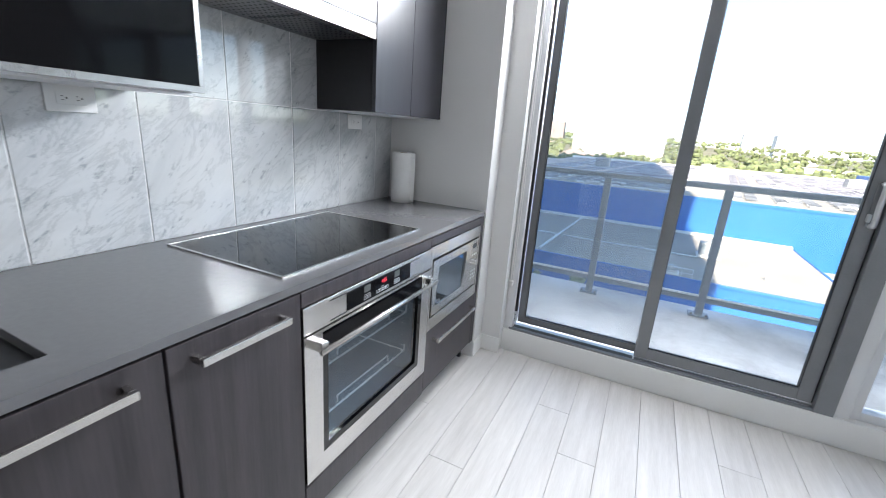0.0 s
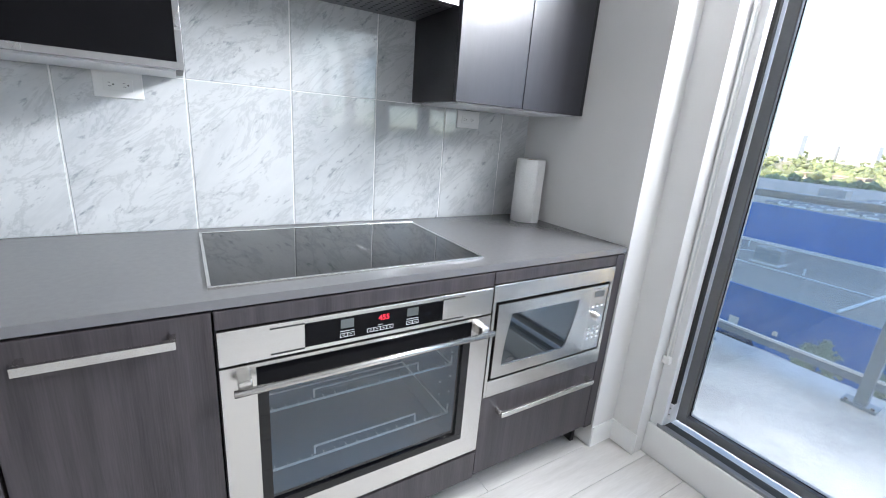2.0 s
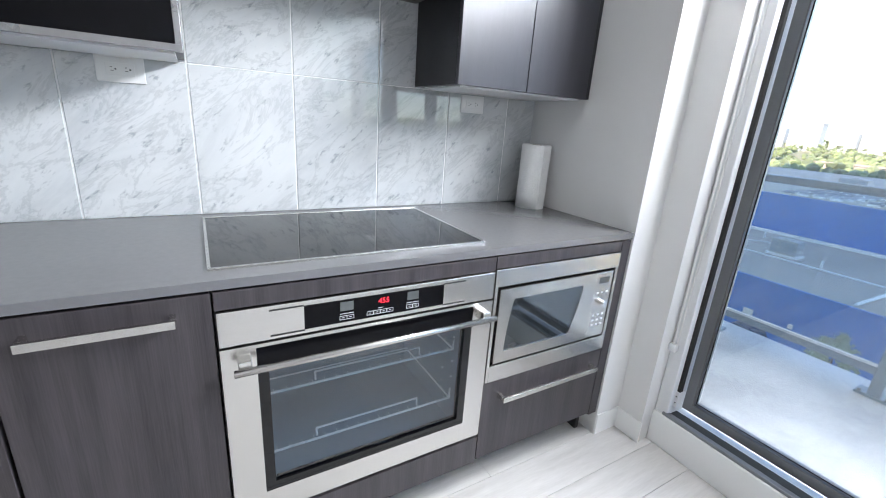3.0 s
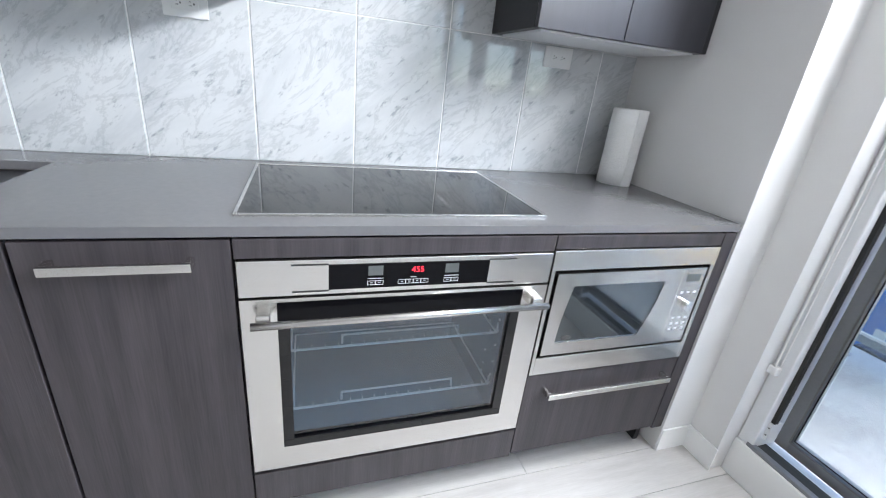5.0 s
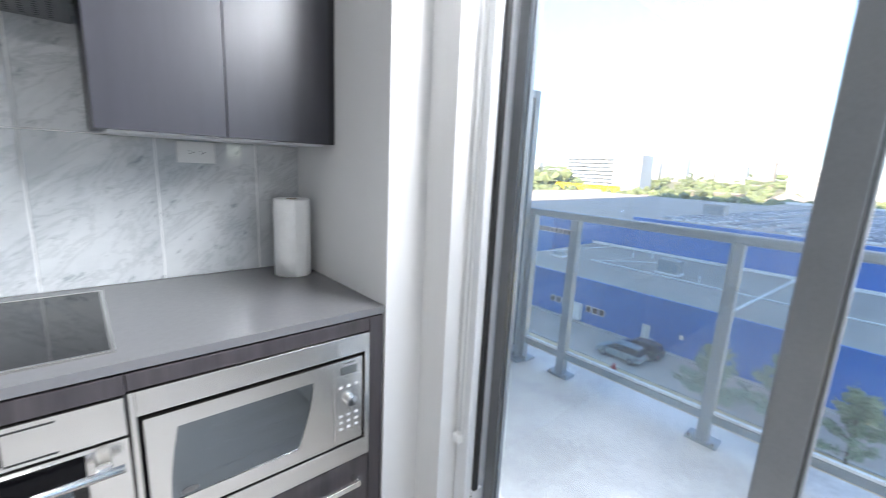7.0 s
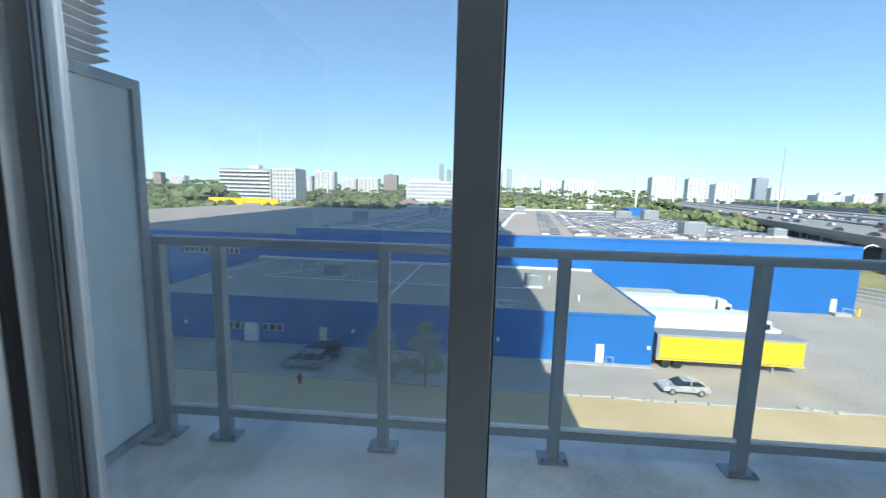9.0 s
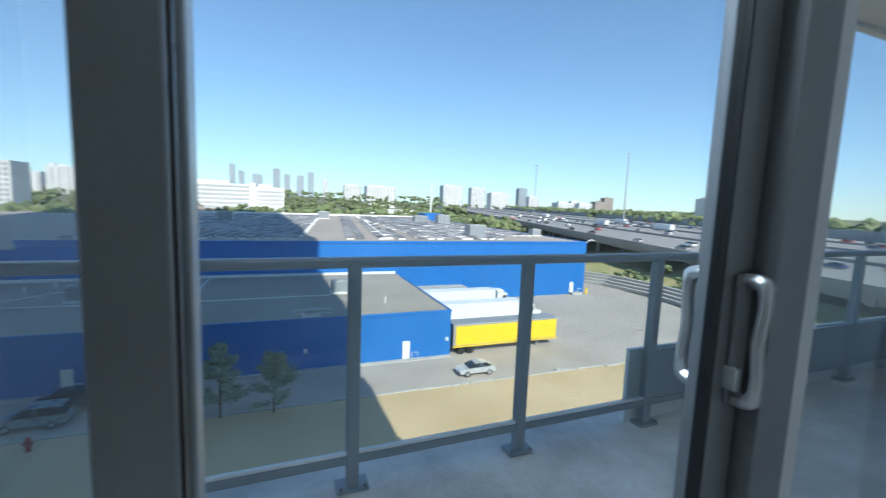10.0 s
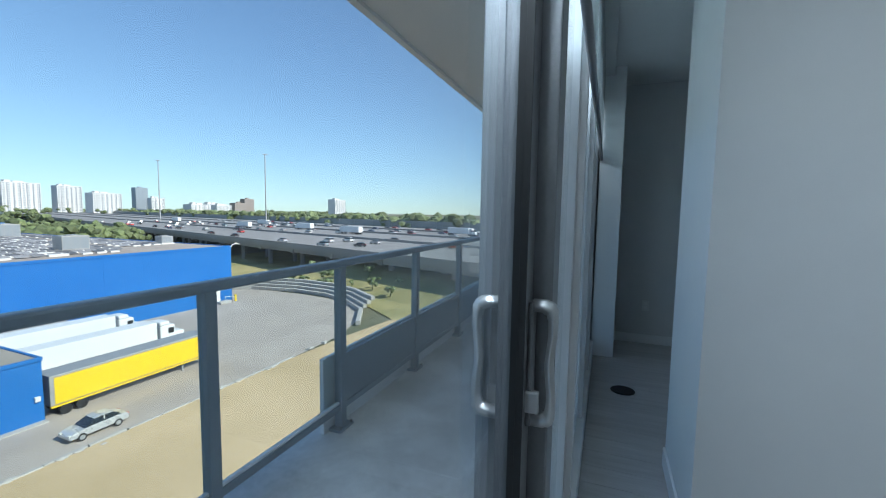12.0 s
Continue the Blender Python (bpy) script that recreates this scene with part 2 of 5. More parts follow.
M_CHANNEL = mat("white_channel", (0.80, 0.81, 0.82), (0.86, 0.87, 0.88), 5, 0.35, bump=0.02)
M_DARKDISC = mat("black_disc", (0.008, 0.008, 0.009), (0.014, 0.014, 0.015), 8, 0.5, bump=0.05)


# ---- building helpers ----
def box(bm, x0, x1, y0, y1, z0, z1, bevel=0.0, seg=2):
    r = bmesh.ops.create_cube(bm, size=1.0, matrix=Matrix.Translation(((x0 + x1) / 2, (y0 + y1) / 2, (z0 + z1) / 2)) @ Matrix.Diagonal((abs(x1 - x0), abs(y1 - y0), abs(z1 - z0), 1)))
    if bevel:
        vs = set(r["verts"])
        es = [e for e in bm.edges if e.verts[0] in vs and e.verts[1] in vs]
        bmesh.ops.bevel(bm, geom=es, offset=bevel, segments=seg, profile=0.5, affect="EDGES")
    return bm


def boxes(*specs, bevel=0.0):
    bm = bmesh.new()
    for s in specs:
        box(bm, *s, bevel=bevel)
    return bm


def rod(bm, a, b, r, seg=12, r2=None, caps=True):
    a, b = Vector(a), Vector(b)
    d = b - a
    m = Matrix.Translation((a + b) / 2) @ d.to_track_quat("Z", "Y").to_matrix().to_4x4()
    bmesh.ops.create_cone(bm, cap_ends=caps, segments=seg, radius1=r, radius2=r if r2 is None else r2, depth=d.length, matrix=m)
    return bm


def tube(bm, pts, r, seg=8):
    for a, b in zip(pts, pts[1:]):
        rod(bm, a, b, r, seg)
    for q in pts[1:-1]:
        bmesh.ops.create_icosphere(bm, subdivisions=1, radius=r, matrix=Matrix.Translation(q))
    return bm


def prism(bm, outline, axis, lo, hi):
    """Extrudes an outline of (u, v) pairs along an axis. axis x: (y, z); y: (x, z); z: (x, y)."""
    def at(u, v, w):
        return {"x": (w, u, v), "y": (u, w, v), "z": (u, v, w)}[axis]
    a = [bm.verts.new(at(u, v, lo)) for u, v in outline]
    b = [bm.verts.new(at(u, v, hi)) for u, v in outline]
    n = len(outline)
    bm.faces.new(a)
    bm.faces.new(b[::-1])
    for i in range(n):
        bm.faces.new((a[i], b[i], b[(i + 1) % n], a[(i + 1) % n]))
    bmesh.ops.recalc_face_normals(bm, faces=bm.faces)
    return bm


def mesh_of(name, bm, material, smooth=False):
    me = bpy.data.meshes.new(name)
    bm.to_mesh(me)
    bm.free()
    for mt in material if isinstance(material, (list, tuple)) else [material]:
        me.materials.append(mt)
    if smooth:
        me.polygons.foreach_set("use_smooth", [True] * len(me.polygons))
        me.update()
    return me


def hang(ob, parent):
    ob.parent = parent
    if parent.type == "EMPTY":
        ob.matrix_parent_inverse = Matrix.Translation(-parent.location)
    return ob


def part(name, bm, material, parent, label="", smooth=False):
    ob = new(name, mesh_of(name, bm, material, smooth))
    hang(ob, parent)
    return tagged(ob, label)


def thing(name, label, category, base=(0, 0, 0), group="", kind=""):
    ob = new(name)
    ob.location = base
    ob.empty_display_size = 0.1
    return tagged(ob, label, category, group, kind)


def solid(name, bm, material, label="", category="", kind="structure", smooth=False, group=""):
    return tagged(new(name, mesh_of(name, bm, material, smooth)), label, category, group, kind)


def words(name, text, size, place, turn, material, parent, depth=0.0004):
    cu = bpy.data.curves.new(name, "FONT")
    cu.body, cu.size, cu.extrude, cu.align_x, cu.align_y = text, size, depth, "CENTER", "CENTER"
    tmp = bpy.data.objects.new(name, cu)
    scene.collection.objects.link(tmp)
    me = bpy.data.meshes.new_from_object(tmp.evaluated_get(bpy.context.evaluated_depsgraph_get()))
    bpy.data.objects.remove(tmp)
    me.transform(Matrix.Translation(place) @ turn)
    me.materials.clear()
    me.materials.append(material)
    return hang(new(name, me), parent)


FACE_EAST = Matrix(((0, 0, 1, 0), (1, 0, 0, 0), (0, 1, 0, 0), (0, 0, 0, 1)))

# ---- the apartment's shell ----
CEIL = 2.78
X_PART, Y_PART = 3.5, -0.23
X_FAR = 6.65
Y_BACK = -5.0
wall_west = solid("wall_west", boxes((-0.16, -0.012, Y_BACK - 0.15, 0.42, -0.3, CEIL + 0.3)), M_PAINT, "painted kitchen wall behind marble tiles", "wall")
wall_south = solid("wall_south", boxes((-0.16, X_FAR + 0.15, Y_BACK - 0.15, Y_BACK, -0.3, CEIL + 0.3)), M_PAINT, "plain painted back wall", "wall")
wall_east = solid("wall_east", boxes((X_FAR, X_FAR + 0.15, Y_BACK, 0.42, -0.3, CEIL + 0.3)), M_PAINT, "plain white painted wall", "wall")
bm = boxes((-0.012, 0.646, 0.0, 0.42, 0.0, CEIL), (0.646, 0.764, 0.14, 0.42, 0.0, CEIL))
wall_return = solid("wall_north_return", bm, M_PAINT, "white painted wall return and column", "wall")
partition = solid("wall_partition", boxes((X_PART, X_PART + 0.71, Y_BACK, Y_PART, 0.0, CEIL)), M_PAINT, "white painted partition wall end", "wall")
far_column = solid("wall_far_column", boxes((6.0, X_FAR, 0.02, 0.42, 0.0, CEIL)), M_TRIM, "white painted column beside the window", "wall")
ceiling = solid("ceiling", boxes((-0.16, X_FAR + 0.15, Y_BACK - 0.15, 0.42, CEIL, CEIL + 0.3)), M_CEIL, "flat white ceiling", "ceiling")
floor = solid("floor", boxes((-0.16, X_FAR + 0.15, Y_BACK - 0.15, 0.42, -0.3, -0.012)), M_UNDER, "pale bleached oak plank floor", "floor")
KERB = 0.145
sill_kerb = solid("sill_kerb", boxes((0.764, 6.0, 0.205, 0.42, -0.012, KERB), bevel=0.004), M_TRIM, "low white painted kerb under the windows", "kerb")
bm = boxes((0.646, 0.652, 0.003, 0.134, 0.0, 0.10), (0.646, 0.770, 0.134, 0.14, 0.0, 0.10), (X_PART - 0.012, X_PART, Y_BACK, Y_PART, 0, 0.10), (X_PART, X_PART + 0.71, Y_PART, Y_PART + 0.012, 0, 0.1), (X_FAR - 0.012, X_FAR, -4.9, 0.02, 0, 0.1))
baseboard = solid("baseboard", bm, M_TRIM, "white painted baseboard", "baseboard")
window_header = solid("window_header", boxes((0.764, 6.0, 0.222, 0.42, 2.42, CEIL)), M_TRIM, "white bulkhead above the windows", "bulkhead")

# ---- windows ----


def frame_bars(x0, x1, z0, z1, y0, y1, w, b=0.003):
    return boxes((x0, x0 + w, y0, y1, z0, z1), (x1 - w, x1, y0, y1, z0, z1), (x0 + w, x1 - w, y0, y1, z0, z0 + w), (x0 + w, x1 - w, y0, y1, z1 - w, z1), bevel=b)


def pane(x0, x1, z0, z1, y, parent, material=None):
    ob = part("pane", boxes((x0, x1, y, y + 0.006, z0, z1)), material or M_GLASS, parent)
    return ob


XS0, XS1, XM = 0.790, 2.395, 1.566
WF = 0.236          # inner face of the sliding panel
sliding = thing("window_1", "grey aluminium sliding balcony door, closed, two glass panels", "sliding door", (1.6, WF + 0.09, KERB), kind="structure")
part("window_frame", boxes((XS1 - 0.05, XS1 + 0.03, WF - 0.03, WF + 0.093, KERB, 2.42), (XS0 + 0.04, XS1 - 0.05, WF - 0.03, WF + 0.106, 2.37, 2.42), (0.80, XS1 - 0.05, WF - 0.026, WF - 0.002, KERB, KERB + 0.014), bevel=0.003), M_ALU, sliding)
part("jamb_frame", boxes((0.765, XS0 + 0.028, WF - 0.02, WF + 0.106, KERB, 2.42), bevel=0.004), M_ALUW, sliding, "pale aluminium jamb")
part("jamb_channel", boxes((XS0 + 0.028, XS0 + 0.041, WF + 0.012, WF + 0.03, KERB + 0.115, 2.37)), M_GASKET, sliding, "deep black jamb channel")
bracket = part("jamb_bracket", boxes((XS0 + 0.028, XS0 + 0.041, WF + 0.006, WF + 0.05, KERB + 0.045, KERB + 0.115), bevel=0.001), M_ALUW, sliding, "small pale bracket with two screws")
for z in (KERB + 0.065, KERB + 0.095):
    part("screw", rod(bmesh.new(), (XS0 + 0.0345, WF + 0.006, z), (XS0 + 0.0345, WF + 0.004, z), 0.003, 10), M_STEELD, bracket)
part("track_channel", boxes((XS0 + 0.02, XM - 0.036, WF, WF + 0.05, KERB + 0.001, KERB + 0.006)), M_GASKET, sliding, "black rubber track channel")
part("track_rail", boxes((XM - 0.03, XS1 - 0.05, WF - 0.003, WF + 0.004, KERB + 0.014, KERB + 0.026)), M_ALU, sliding)
outer = part("fixed_panel", frame_bars(XS0 + 0.042, XM + 0.035, KERB + 0.03, 2.37, WF + 0.055, WF + 0.097, 0.042), M_ALU, sliding)
pane(XS0 + 0.084, XM - 0.007, KERB + 0.072, 2.328, WF + 0.075, outer)
for k, dy in ((0, 0.062), (1, 0.070)):
    part("gasket", frame_bars(XS0 + 0.083 - 0.004 * (1 - k), XM - 0.006, KERB + 0.071 - 0.004 * (1 - k), 2.329, WF + dy - 0.008 * (1 - k), WF + dy, 0.005, 0), M_GASKET if k else M_STEELD, outer)
inner = part("sliding_panel", frame_bars(XM - 0.033, XS1 - 0.055, KERB + 0.028, 2.37, WF, WF + 0.042, 0.062), M_ALU, sliding)
pane(XM + 0.027, XS1 - 0.117, KERB + 0.09, 2.308, WF + 0.02, inner)
part("gasket", frame_bars(XM + 0.026, XS1 - 0.116, KERB + 0.089, 2.309, WF + 0.010, WF + 0.02, 0.006, 0), M_GASKET, inner)
part("insect_screen", boxes((XS0 + 0.084, XM - 0.007, WF + 0.102, WF + 0.1025, KERB + 0.03, 2.37)), M_SCREEN, sliding, "fine grey insect mesh")
HX, HZ = 2.318, 1.157


def pull_handle(y0, sgn, reach, parent):
    out = y0 - sgn * reach
    mid = y0 - sgn * reach * 0.7
    ring = [(y0, HZ - 0.100), (mid, HZ - 0.100), (out, HZ - 0.090), (out, HZ - 0.048), (out + sgn * 0.005, HZ), (out, HZ + 0.048), (out, HZ + 0.090), (mid, HZ + 0.100), (y0, HZ + 0.100)]
    hole_ = [(y0, HZ - 0.082), (y0 - sgn * reach * 0.55, HZ - 0.082), (out + sgn * 0.014, HZ - 0.074), (out + sgn * 0.013, HZ - 0.048), (out + sgn * 0.018, HZ), (out + sgn * 0.013, HZ + 0.048), (out + sgn * 0.014, HZ + 0.074), (y0 - sgn * reach * 0.55, HZ + 0.082), (y0, HZ + 0.082)]
    bm = bmesh.new()
    lo = [[bm.verts.new((HX - 0.011, u, v)) for u, v in q] for q in (ring, hole_)]
    hi = [[bm.verts.new((HX + 0.011, u, v)) for u, v in q] for q in (ring, hole_)]
    for i in range(len(ring) - 1):
        for q in ((lo[0][i], lo[0][i + 1], lo[1][i + 1], lo[1][i]), (hi[0][i], hi[1][i], hi[1][i + 1], hi[0][i + 1]), (lo[0][i], hi[0][i], hi[0][i + 1], lo[0][i + 1]), (lo[1][i], lo[1][i + 1], hi[1][i + 1], hi[1][i])):
            bm.faces.new(q)
    for i in (0, -1):
        bm.faces.new((lo[0][i], lo[1][i], hi[1][i], hi[0][i]))
    bmesh.ops.recalc_face_normals(bm, faces=bm.faces)
    bmesh.ops.bevel(bm, geom=list(bm.edges), offset=0.004, segments=2, affect="EDGES")
    return part("pull_handle", bm, M_HANDLE, parent, "satin metal pull handle", True)


ph = pull_handle(WF - 0.001, 1, 0.042, inner)
part("backplate", boxes((HX - 0.017, HX + 0.017, WF - 0.008, WF + 0.0005, HZ - 0.098, HZ + 0.098), bevel=0.003), M_ALU, ph)
part("thumb_latch", boxes((HX - 0.020, HX - 0.008, WF - 0.020, WF + 0.038, HZ - 0.075, HZ - 0.04), bevel=0.003), M_HANDLE, ph)
pull_handle(WF + 0.043, -1, 0.048, inner)
part("gasket_strip", boxes((XS1 - 0.1215, XS1 - 0.1175, WF - 0.0005, WF + 0.02, KERB + 0.1, 2.30), (XS1 - 0.055, XS1 - 0.051, WF + 0.004, WF + 0.02, KERB + 0.03, 2.37)), M_GASKET, inner)

fixed = thing("window_2", "row of fixed floor-length windows in pale aluminium frames", "window", (4.2, 0.3, KERB), kind="structure")
FX = [2.426, 3.36, 4.28, 5.14, 6.0]
for xa in FX:
    part("mullion", boxes((xa, xa + 0.06, WF - 0.017, WF + 0.108, KERB, 2.42), bevel=0.004), M_ALUW, fixed)
for i, (xa, xb) in enumerate(zip(FX, FX[1:])):
    fr = part("window_frame", frame_bars(xa + 0.06, xb, KERB, 2.42, WF + 0.01, WF + 0.07, 0.045), M_ALUW, fixed)
    pane(xa + 0.105, xb - 0.045, KERB + 0.045, 2.375, WF + 0.038, fr)

# ---- balcony ----
RY = 1.68
balcony_floor = solid("balcony_floor", boxes((-0.6, 9.0, 0.42, 1.90, -0.25, -0.01), bevel=0.01), M_CONC, "worn grey concrete balcony slab", "balcony")
balcony_soffit = solid("balcony_soffit", boxes((-0.6, 9.0, 0.42, 1.86, 2.86, 3.05), (-0.6, 9.0, 1.80, 1.86, 2.83, 2.86)), M_SOFFIT, "concrete underside of the balcony above", "soffit")
facade_below = solid("facade_wall", boxes((-0.6, 9.0, 0.40, 0.42, 2.42, 3.05), (6.0, 9.0, 0.30, 0.42, -0.3, 3.05), (-0.6, 0.80, 0.33, 0.42, -0.3, 3.05)), M_TOWER, "grey cladding around the windows", "wall")
POSTS = [-0.07, 0.258, 1.122, 2.004, 2.914, 3.852, 4.966, 6.11, 7.2, 8.25]
railing = thing("balcony_railing", "grey metal balcony railing with clear glass panels", "railing", (3.0, RY, 0))
bm = boxes((-0.11, 8.6, RY - 0.032, RY + 0.032, 1.042, 1.088), bevel=0.012)
part("top_rail", bm, M_RAIL, railing)
part("bottom_rail", boxes((-0.07, 8.6, RY - 0.018, RY + 0.018, 0.115, 0.158), bevel=0.004), M_RAIL, railing)
part("glazing_channel", boxes((-0.07, 3.84, RY - 0.011, RY + 0.011, 0.158, 0.172)), M_CHANNEL, railing, "thin white glazing channel under the glass")
for i, px in enumerate(POSTS):
    post = part("post", boxes((px - 0.028, px + 0.028, RY - 0.028, RY + 0.028, 0.0, 1.044), bevel=0.005), M_RAIL, railing)
    part("base_plate", boxes((px - 0.075, px + 0.075, RY - 0.05, RY + 0.05, -0.008, 0.010), bevel=0.003), M_RAIL, post)
    for sx in (-0.056, 0.056):
        part("bolt", rod(bmesh.new(), (px + sx, RY - 0.04, 0.010), (px + sx, RY - 0.04, 0.024), 0.009, 6), M_STEELD, post)
for xa, xb in zip(POSTS, POSTS[1:]):
    z0 = 0.172 if xb < 4.2 else 0.475
    g = part("pane", boxes((xa + 0.028, xb - 0.028, RY - 0.004, RY + 0.004, z0, 1.042)), M_GLASSR, railing)
    g.visible_shadow = False
    if xb > 4.2:
        part("solid_panel", boxes((xa + 0.028, xb - 0.028, RY - 0.012, RY + 0.012, 0.158, 0.475), bevel=0.003), M_RAIL, railing, "opaque grey lower panel")
parapet = solid("slab_upstand", boxes((3.73, 9.0, 1.72, 1.75, -0.01, 0.475), bevel=0.004), M_ALUW, "pale panel outside the railing", "panel", kind="")
divider = thing("privacy_screen", "frosted glass privacy screen in a grey metal frame", "screen", (-0.1, 1.0, 0))
part("frame", boxes((-0.13, -0.08, 0.44, 0.49, 0.0, 1.84), (-0.13, -0.08, 1.60, 1.65, 0.0, 1.84), (-0.13, -0.08, 0.49, 1.60, 1.79, 1.84), (-0.13, -0.08, 0.49, 1.60, 0.05, 0.10), bevel=0.004), M_RAIL, divider)
part("pane", boxes((-0.11, -0.10, 0.49, 1.60, 0.10, 1.79)), M_FROST, divider)
part("foot", boxes((-0.19, -0.02, 1.56, 1.69, -0.01, 0.012), bevel=0.003), M_RAIL, divider)
louvre = thing("wall_louvre", "grey metal louvred grille above the privacy screen", "louvre", (-0.3, 1.0, 1.84))
for i in range(20):
    z = 1.88 + i * 0.042
    bm = bmesh.new()
    prism(bm, [(-0.38, z), (-0.16, z + 0.03), (-0.16, z + 0.036), (-0.38, z + 0.006)], "y", 0.44, 1.58)
    part("slat", bm, M_ALUW, louvre)
part("frame", boxes((-0.40, -0.36, 0.44, 1.58, 1.84, 2.72), (-0.36, -0.15, 0.43, 0.45, 1.84, 2.72), bevel=0.003), M_ALUW, louvre)
# the tower that holds the flat, which shades the ground to the north
tower = thing("apartment_tower", "grey high-rise apartment tower around the flat", "tower", (-20, -20, -18.4))
part("wall", boxes((-70, 10.5, -30, -5.4, -18.4, 3.2), (-70, 10.5, -5.4, 0.40, -18.4, -0.35), (-70, 10.5, -30, 0.40, 3.2, 185), (-70, -0.7, -5.4, 0.4, -0.3, 3.2), (9.0, 10.5, -5.4, 0.4, -0.3, 3.2)), M_TOWER, tower)
random.seed(5)
for i in range(57):
    z = 4.0 + i * 3.1
    part("balcony", boxes((10.5, 11.6 + random.random() * 1.4, -22, -3.0 + random.random() * 3.0, z, z + 0.25), (11.2, 11.3, -20, -3, z + 0.25, z + 1.2)), M_TOWER, tower)

# ---- kitchen ----
XF = 0.640          # face of the base units
ZC = 0.915          # top of the counter


def bar_handle(y0, y1, z, parent, out=0.038):
    bm = boxes((XF + out - 0.011, XF + out, y0, y1, z - 0.009, z + 0.009), (XF - 0.001, XF + out - 0.010, y0, y0 + 0.012, z - 0.009, z + 0.009), (XF - 0.001, XF + out - 0.010, y1 - 0.012, y1, z - 0.009, z + 0.009), bevel=0.0015)
    return part("handle", bm, M_STEEL, parent, "flat brushed steel bar handle")


def base_unit(y0, y1, label, handle=None, doors=1):
    u = thing("base_cabinet", label, "cabinet", ((0.3), (y0 + y1) / 2, 0), group="kitchen base cabinets")
    part("body", boxes((0.02, XF - 0.022, y0 + 0.001, y1 - 0.001, 0.11, 0.888)), M_LACQ_SIDE, u)
    part("plinth", boxes((0.50, 0.516, y0 + 0.001, y1 - 0.001, 0.0, 0.11)), M_LACQ_SIDE, u)
    w = (y1 - y0) / doors
    for i in range(doors):
        d = part("door", boxes((XF - 0.02, XF, y0 + i * w + 0.0025, y0 + (i + 1) * w - 0.0025, 0.112, 0.886), bevel=0.0015), M_WOOD, u)
        if handle:
            bar_handle(y0 + i * w + handle[0], y0 + i * w + handle[1], 0.843, d)
    return u


base_unit(-1.756, -1.397, "smoked dark wood base cabinet with one door", (0.052, 0.292))
base_unit(-2.40, -1.758, "smoked dark wood sink cabinet with a wide handle", (0.085, 0.575))
base_unit(-3.05, -2.402, "smoked dark wood base cabinet beside the sink", (0.085, 0.575))

# housing of the oven and the microwave
housing = thing("appliance_housing", "smoked dark wood housing around oven and microwave", "cabinet", (0.3, -0.7, 0))
part("carcass", boxes((0.02, XF - 0.02, -1.395, -1.389, 0.11, 0.888), (0.02, XF - 0.02, -0.638, -0.634, 0.11, 0.888), (0.02, 0.03, -1.389, -0.06, 0.11, 0.888)), M_LACQ_SIDE, housing)
part("rail_panel", boxes((XF - 0.02, XF, -1.3945, -0.6365, 0.843, 0.887), bevel=0.0015), M_WOODH, housing)
part("rail_panel", boxes((XF - 0.02, XF, -0.6335, -0.0535, 0.848, 0.887), bevel=0.0015), M_WOODH, housing)
part("lower_panel", boxes((XF - 0.02, XF, -1.3945, -0.6365, 0.112, 0.222), bevel=0.0015), M_WOODH, housing)
part("end_panel", boxes((0.02, XF, -0.0505, -0.004, 0.112, 0.888), bevel=0.0015), M_WOOD, housing)
part("plinth", boxes((0.50, 0.516, -1.395, -0.03, 0.0, 0.11)), M_LACQ_SIDE, housing)
part("end_foot", boxes((0.40, 0.585, -0.05, -0.03, 0.0, 0.112)), M_LACQ_SIDE, housing)
dr = part("drawer", boxes((XF - 0.02, XF, -0.6335, -0.0535, 0.122, 0.434), bevel=0.0015), M_WOOD, housing)
bar_handle(-0.568, -0.100, 0.373, dr)

# counter with the sink cut out
SX0, SX1, SY0, SY1 = 0.135, 0.545, -2.42, -1.892
bm = boxes((0.0, SX0, -3.05, -0.001, 0.893, ZC), (SX1, XF + 0.001, -3.05, -0.001, 0.893, ZC), (SX0, SX1, SY1, -0.001, 0.893, ZC), (SX0, SX1, -3.05, SY0, 0.893, ZC))
bmesh.ops.remove_doubles(bm, verts=bm.verts, dist=0.0001)
counter = solid("countertop", bm, M_QUARTZ, "polished grey quartz kitchen counter", "countertop", kind="")
sink = thing("kitchen_sink", "dark stainless steel undermount sink in the counter", "sink", (0.34, -2.15, 0.70))
part("basin", boxes((SX0 - 0.012, SX0 - 0.002, SY0, SY1, 0.70, 0.892), (SX1 + 0.002, SX1 + 0.012, SY0, SY1, 0.70, 0.892), (SX0 - 0.012, SX1 + 0.012, SY1 + 0.002, SY1 + 0.012, 0.70, 0.892), (SX0 - 0.012, SX1 + 0.012, SY0 - 0.012, SY0 - 0.002, 0.70, 0.892), (SX0 - 0.012, SX1 + 0.012, SY0 - 0.012, SY1 + 0.012, 0.69, 0.70)), M_SINK, sink)
bm = bmesh.new()
rod(bm, (0.34, -2.15, 0.700), (0.34, -2.15, 0.706), 0.045, 24)
part("drain", bm, M_STEEL, sink)
tap = thing("kitchen_faucet", "chrome single-lever kitchen faucet behind the sink", "faucet", (0.07, -2.17, ZC))
bm = bmesh.new()
rod(bm, (0.07, -2.17, ZC), (0.07, -2.17, ZC + 0.17), 0.024, 24)
rod(bm, (0.07, -2.17, ZC), (0.07, -2.17, ZC + 0.012), 0.032, 24)
part("body", bm, M_CHROME, tap, smooth=False)
bm = bmesh.new()
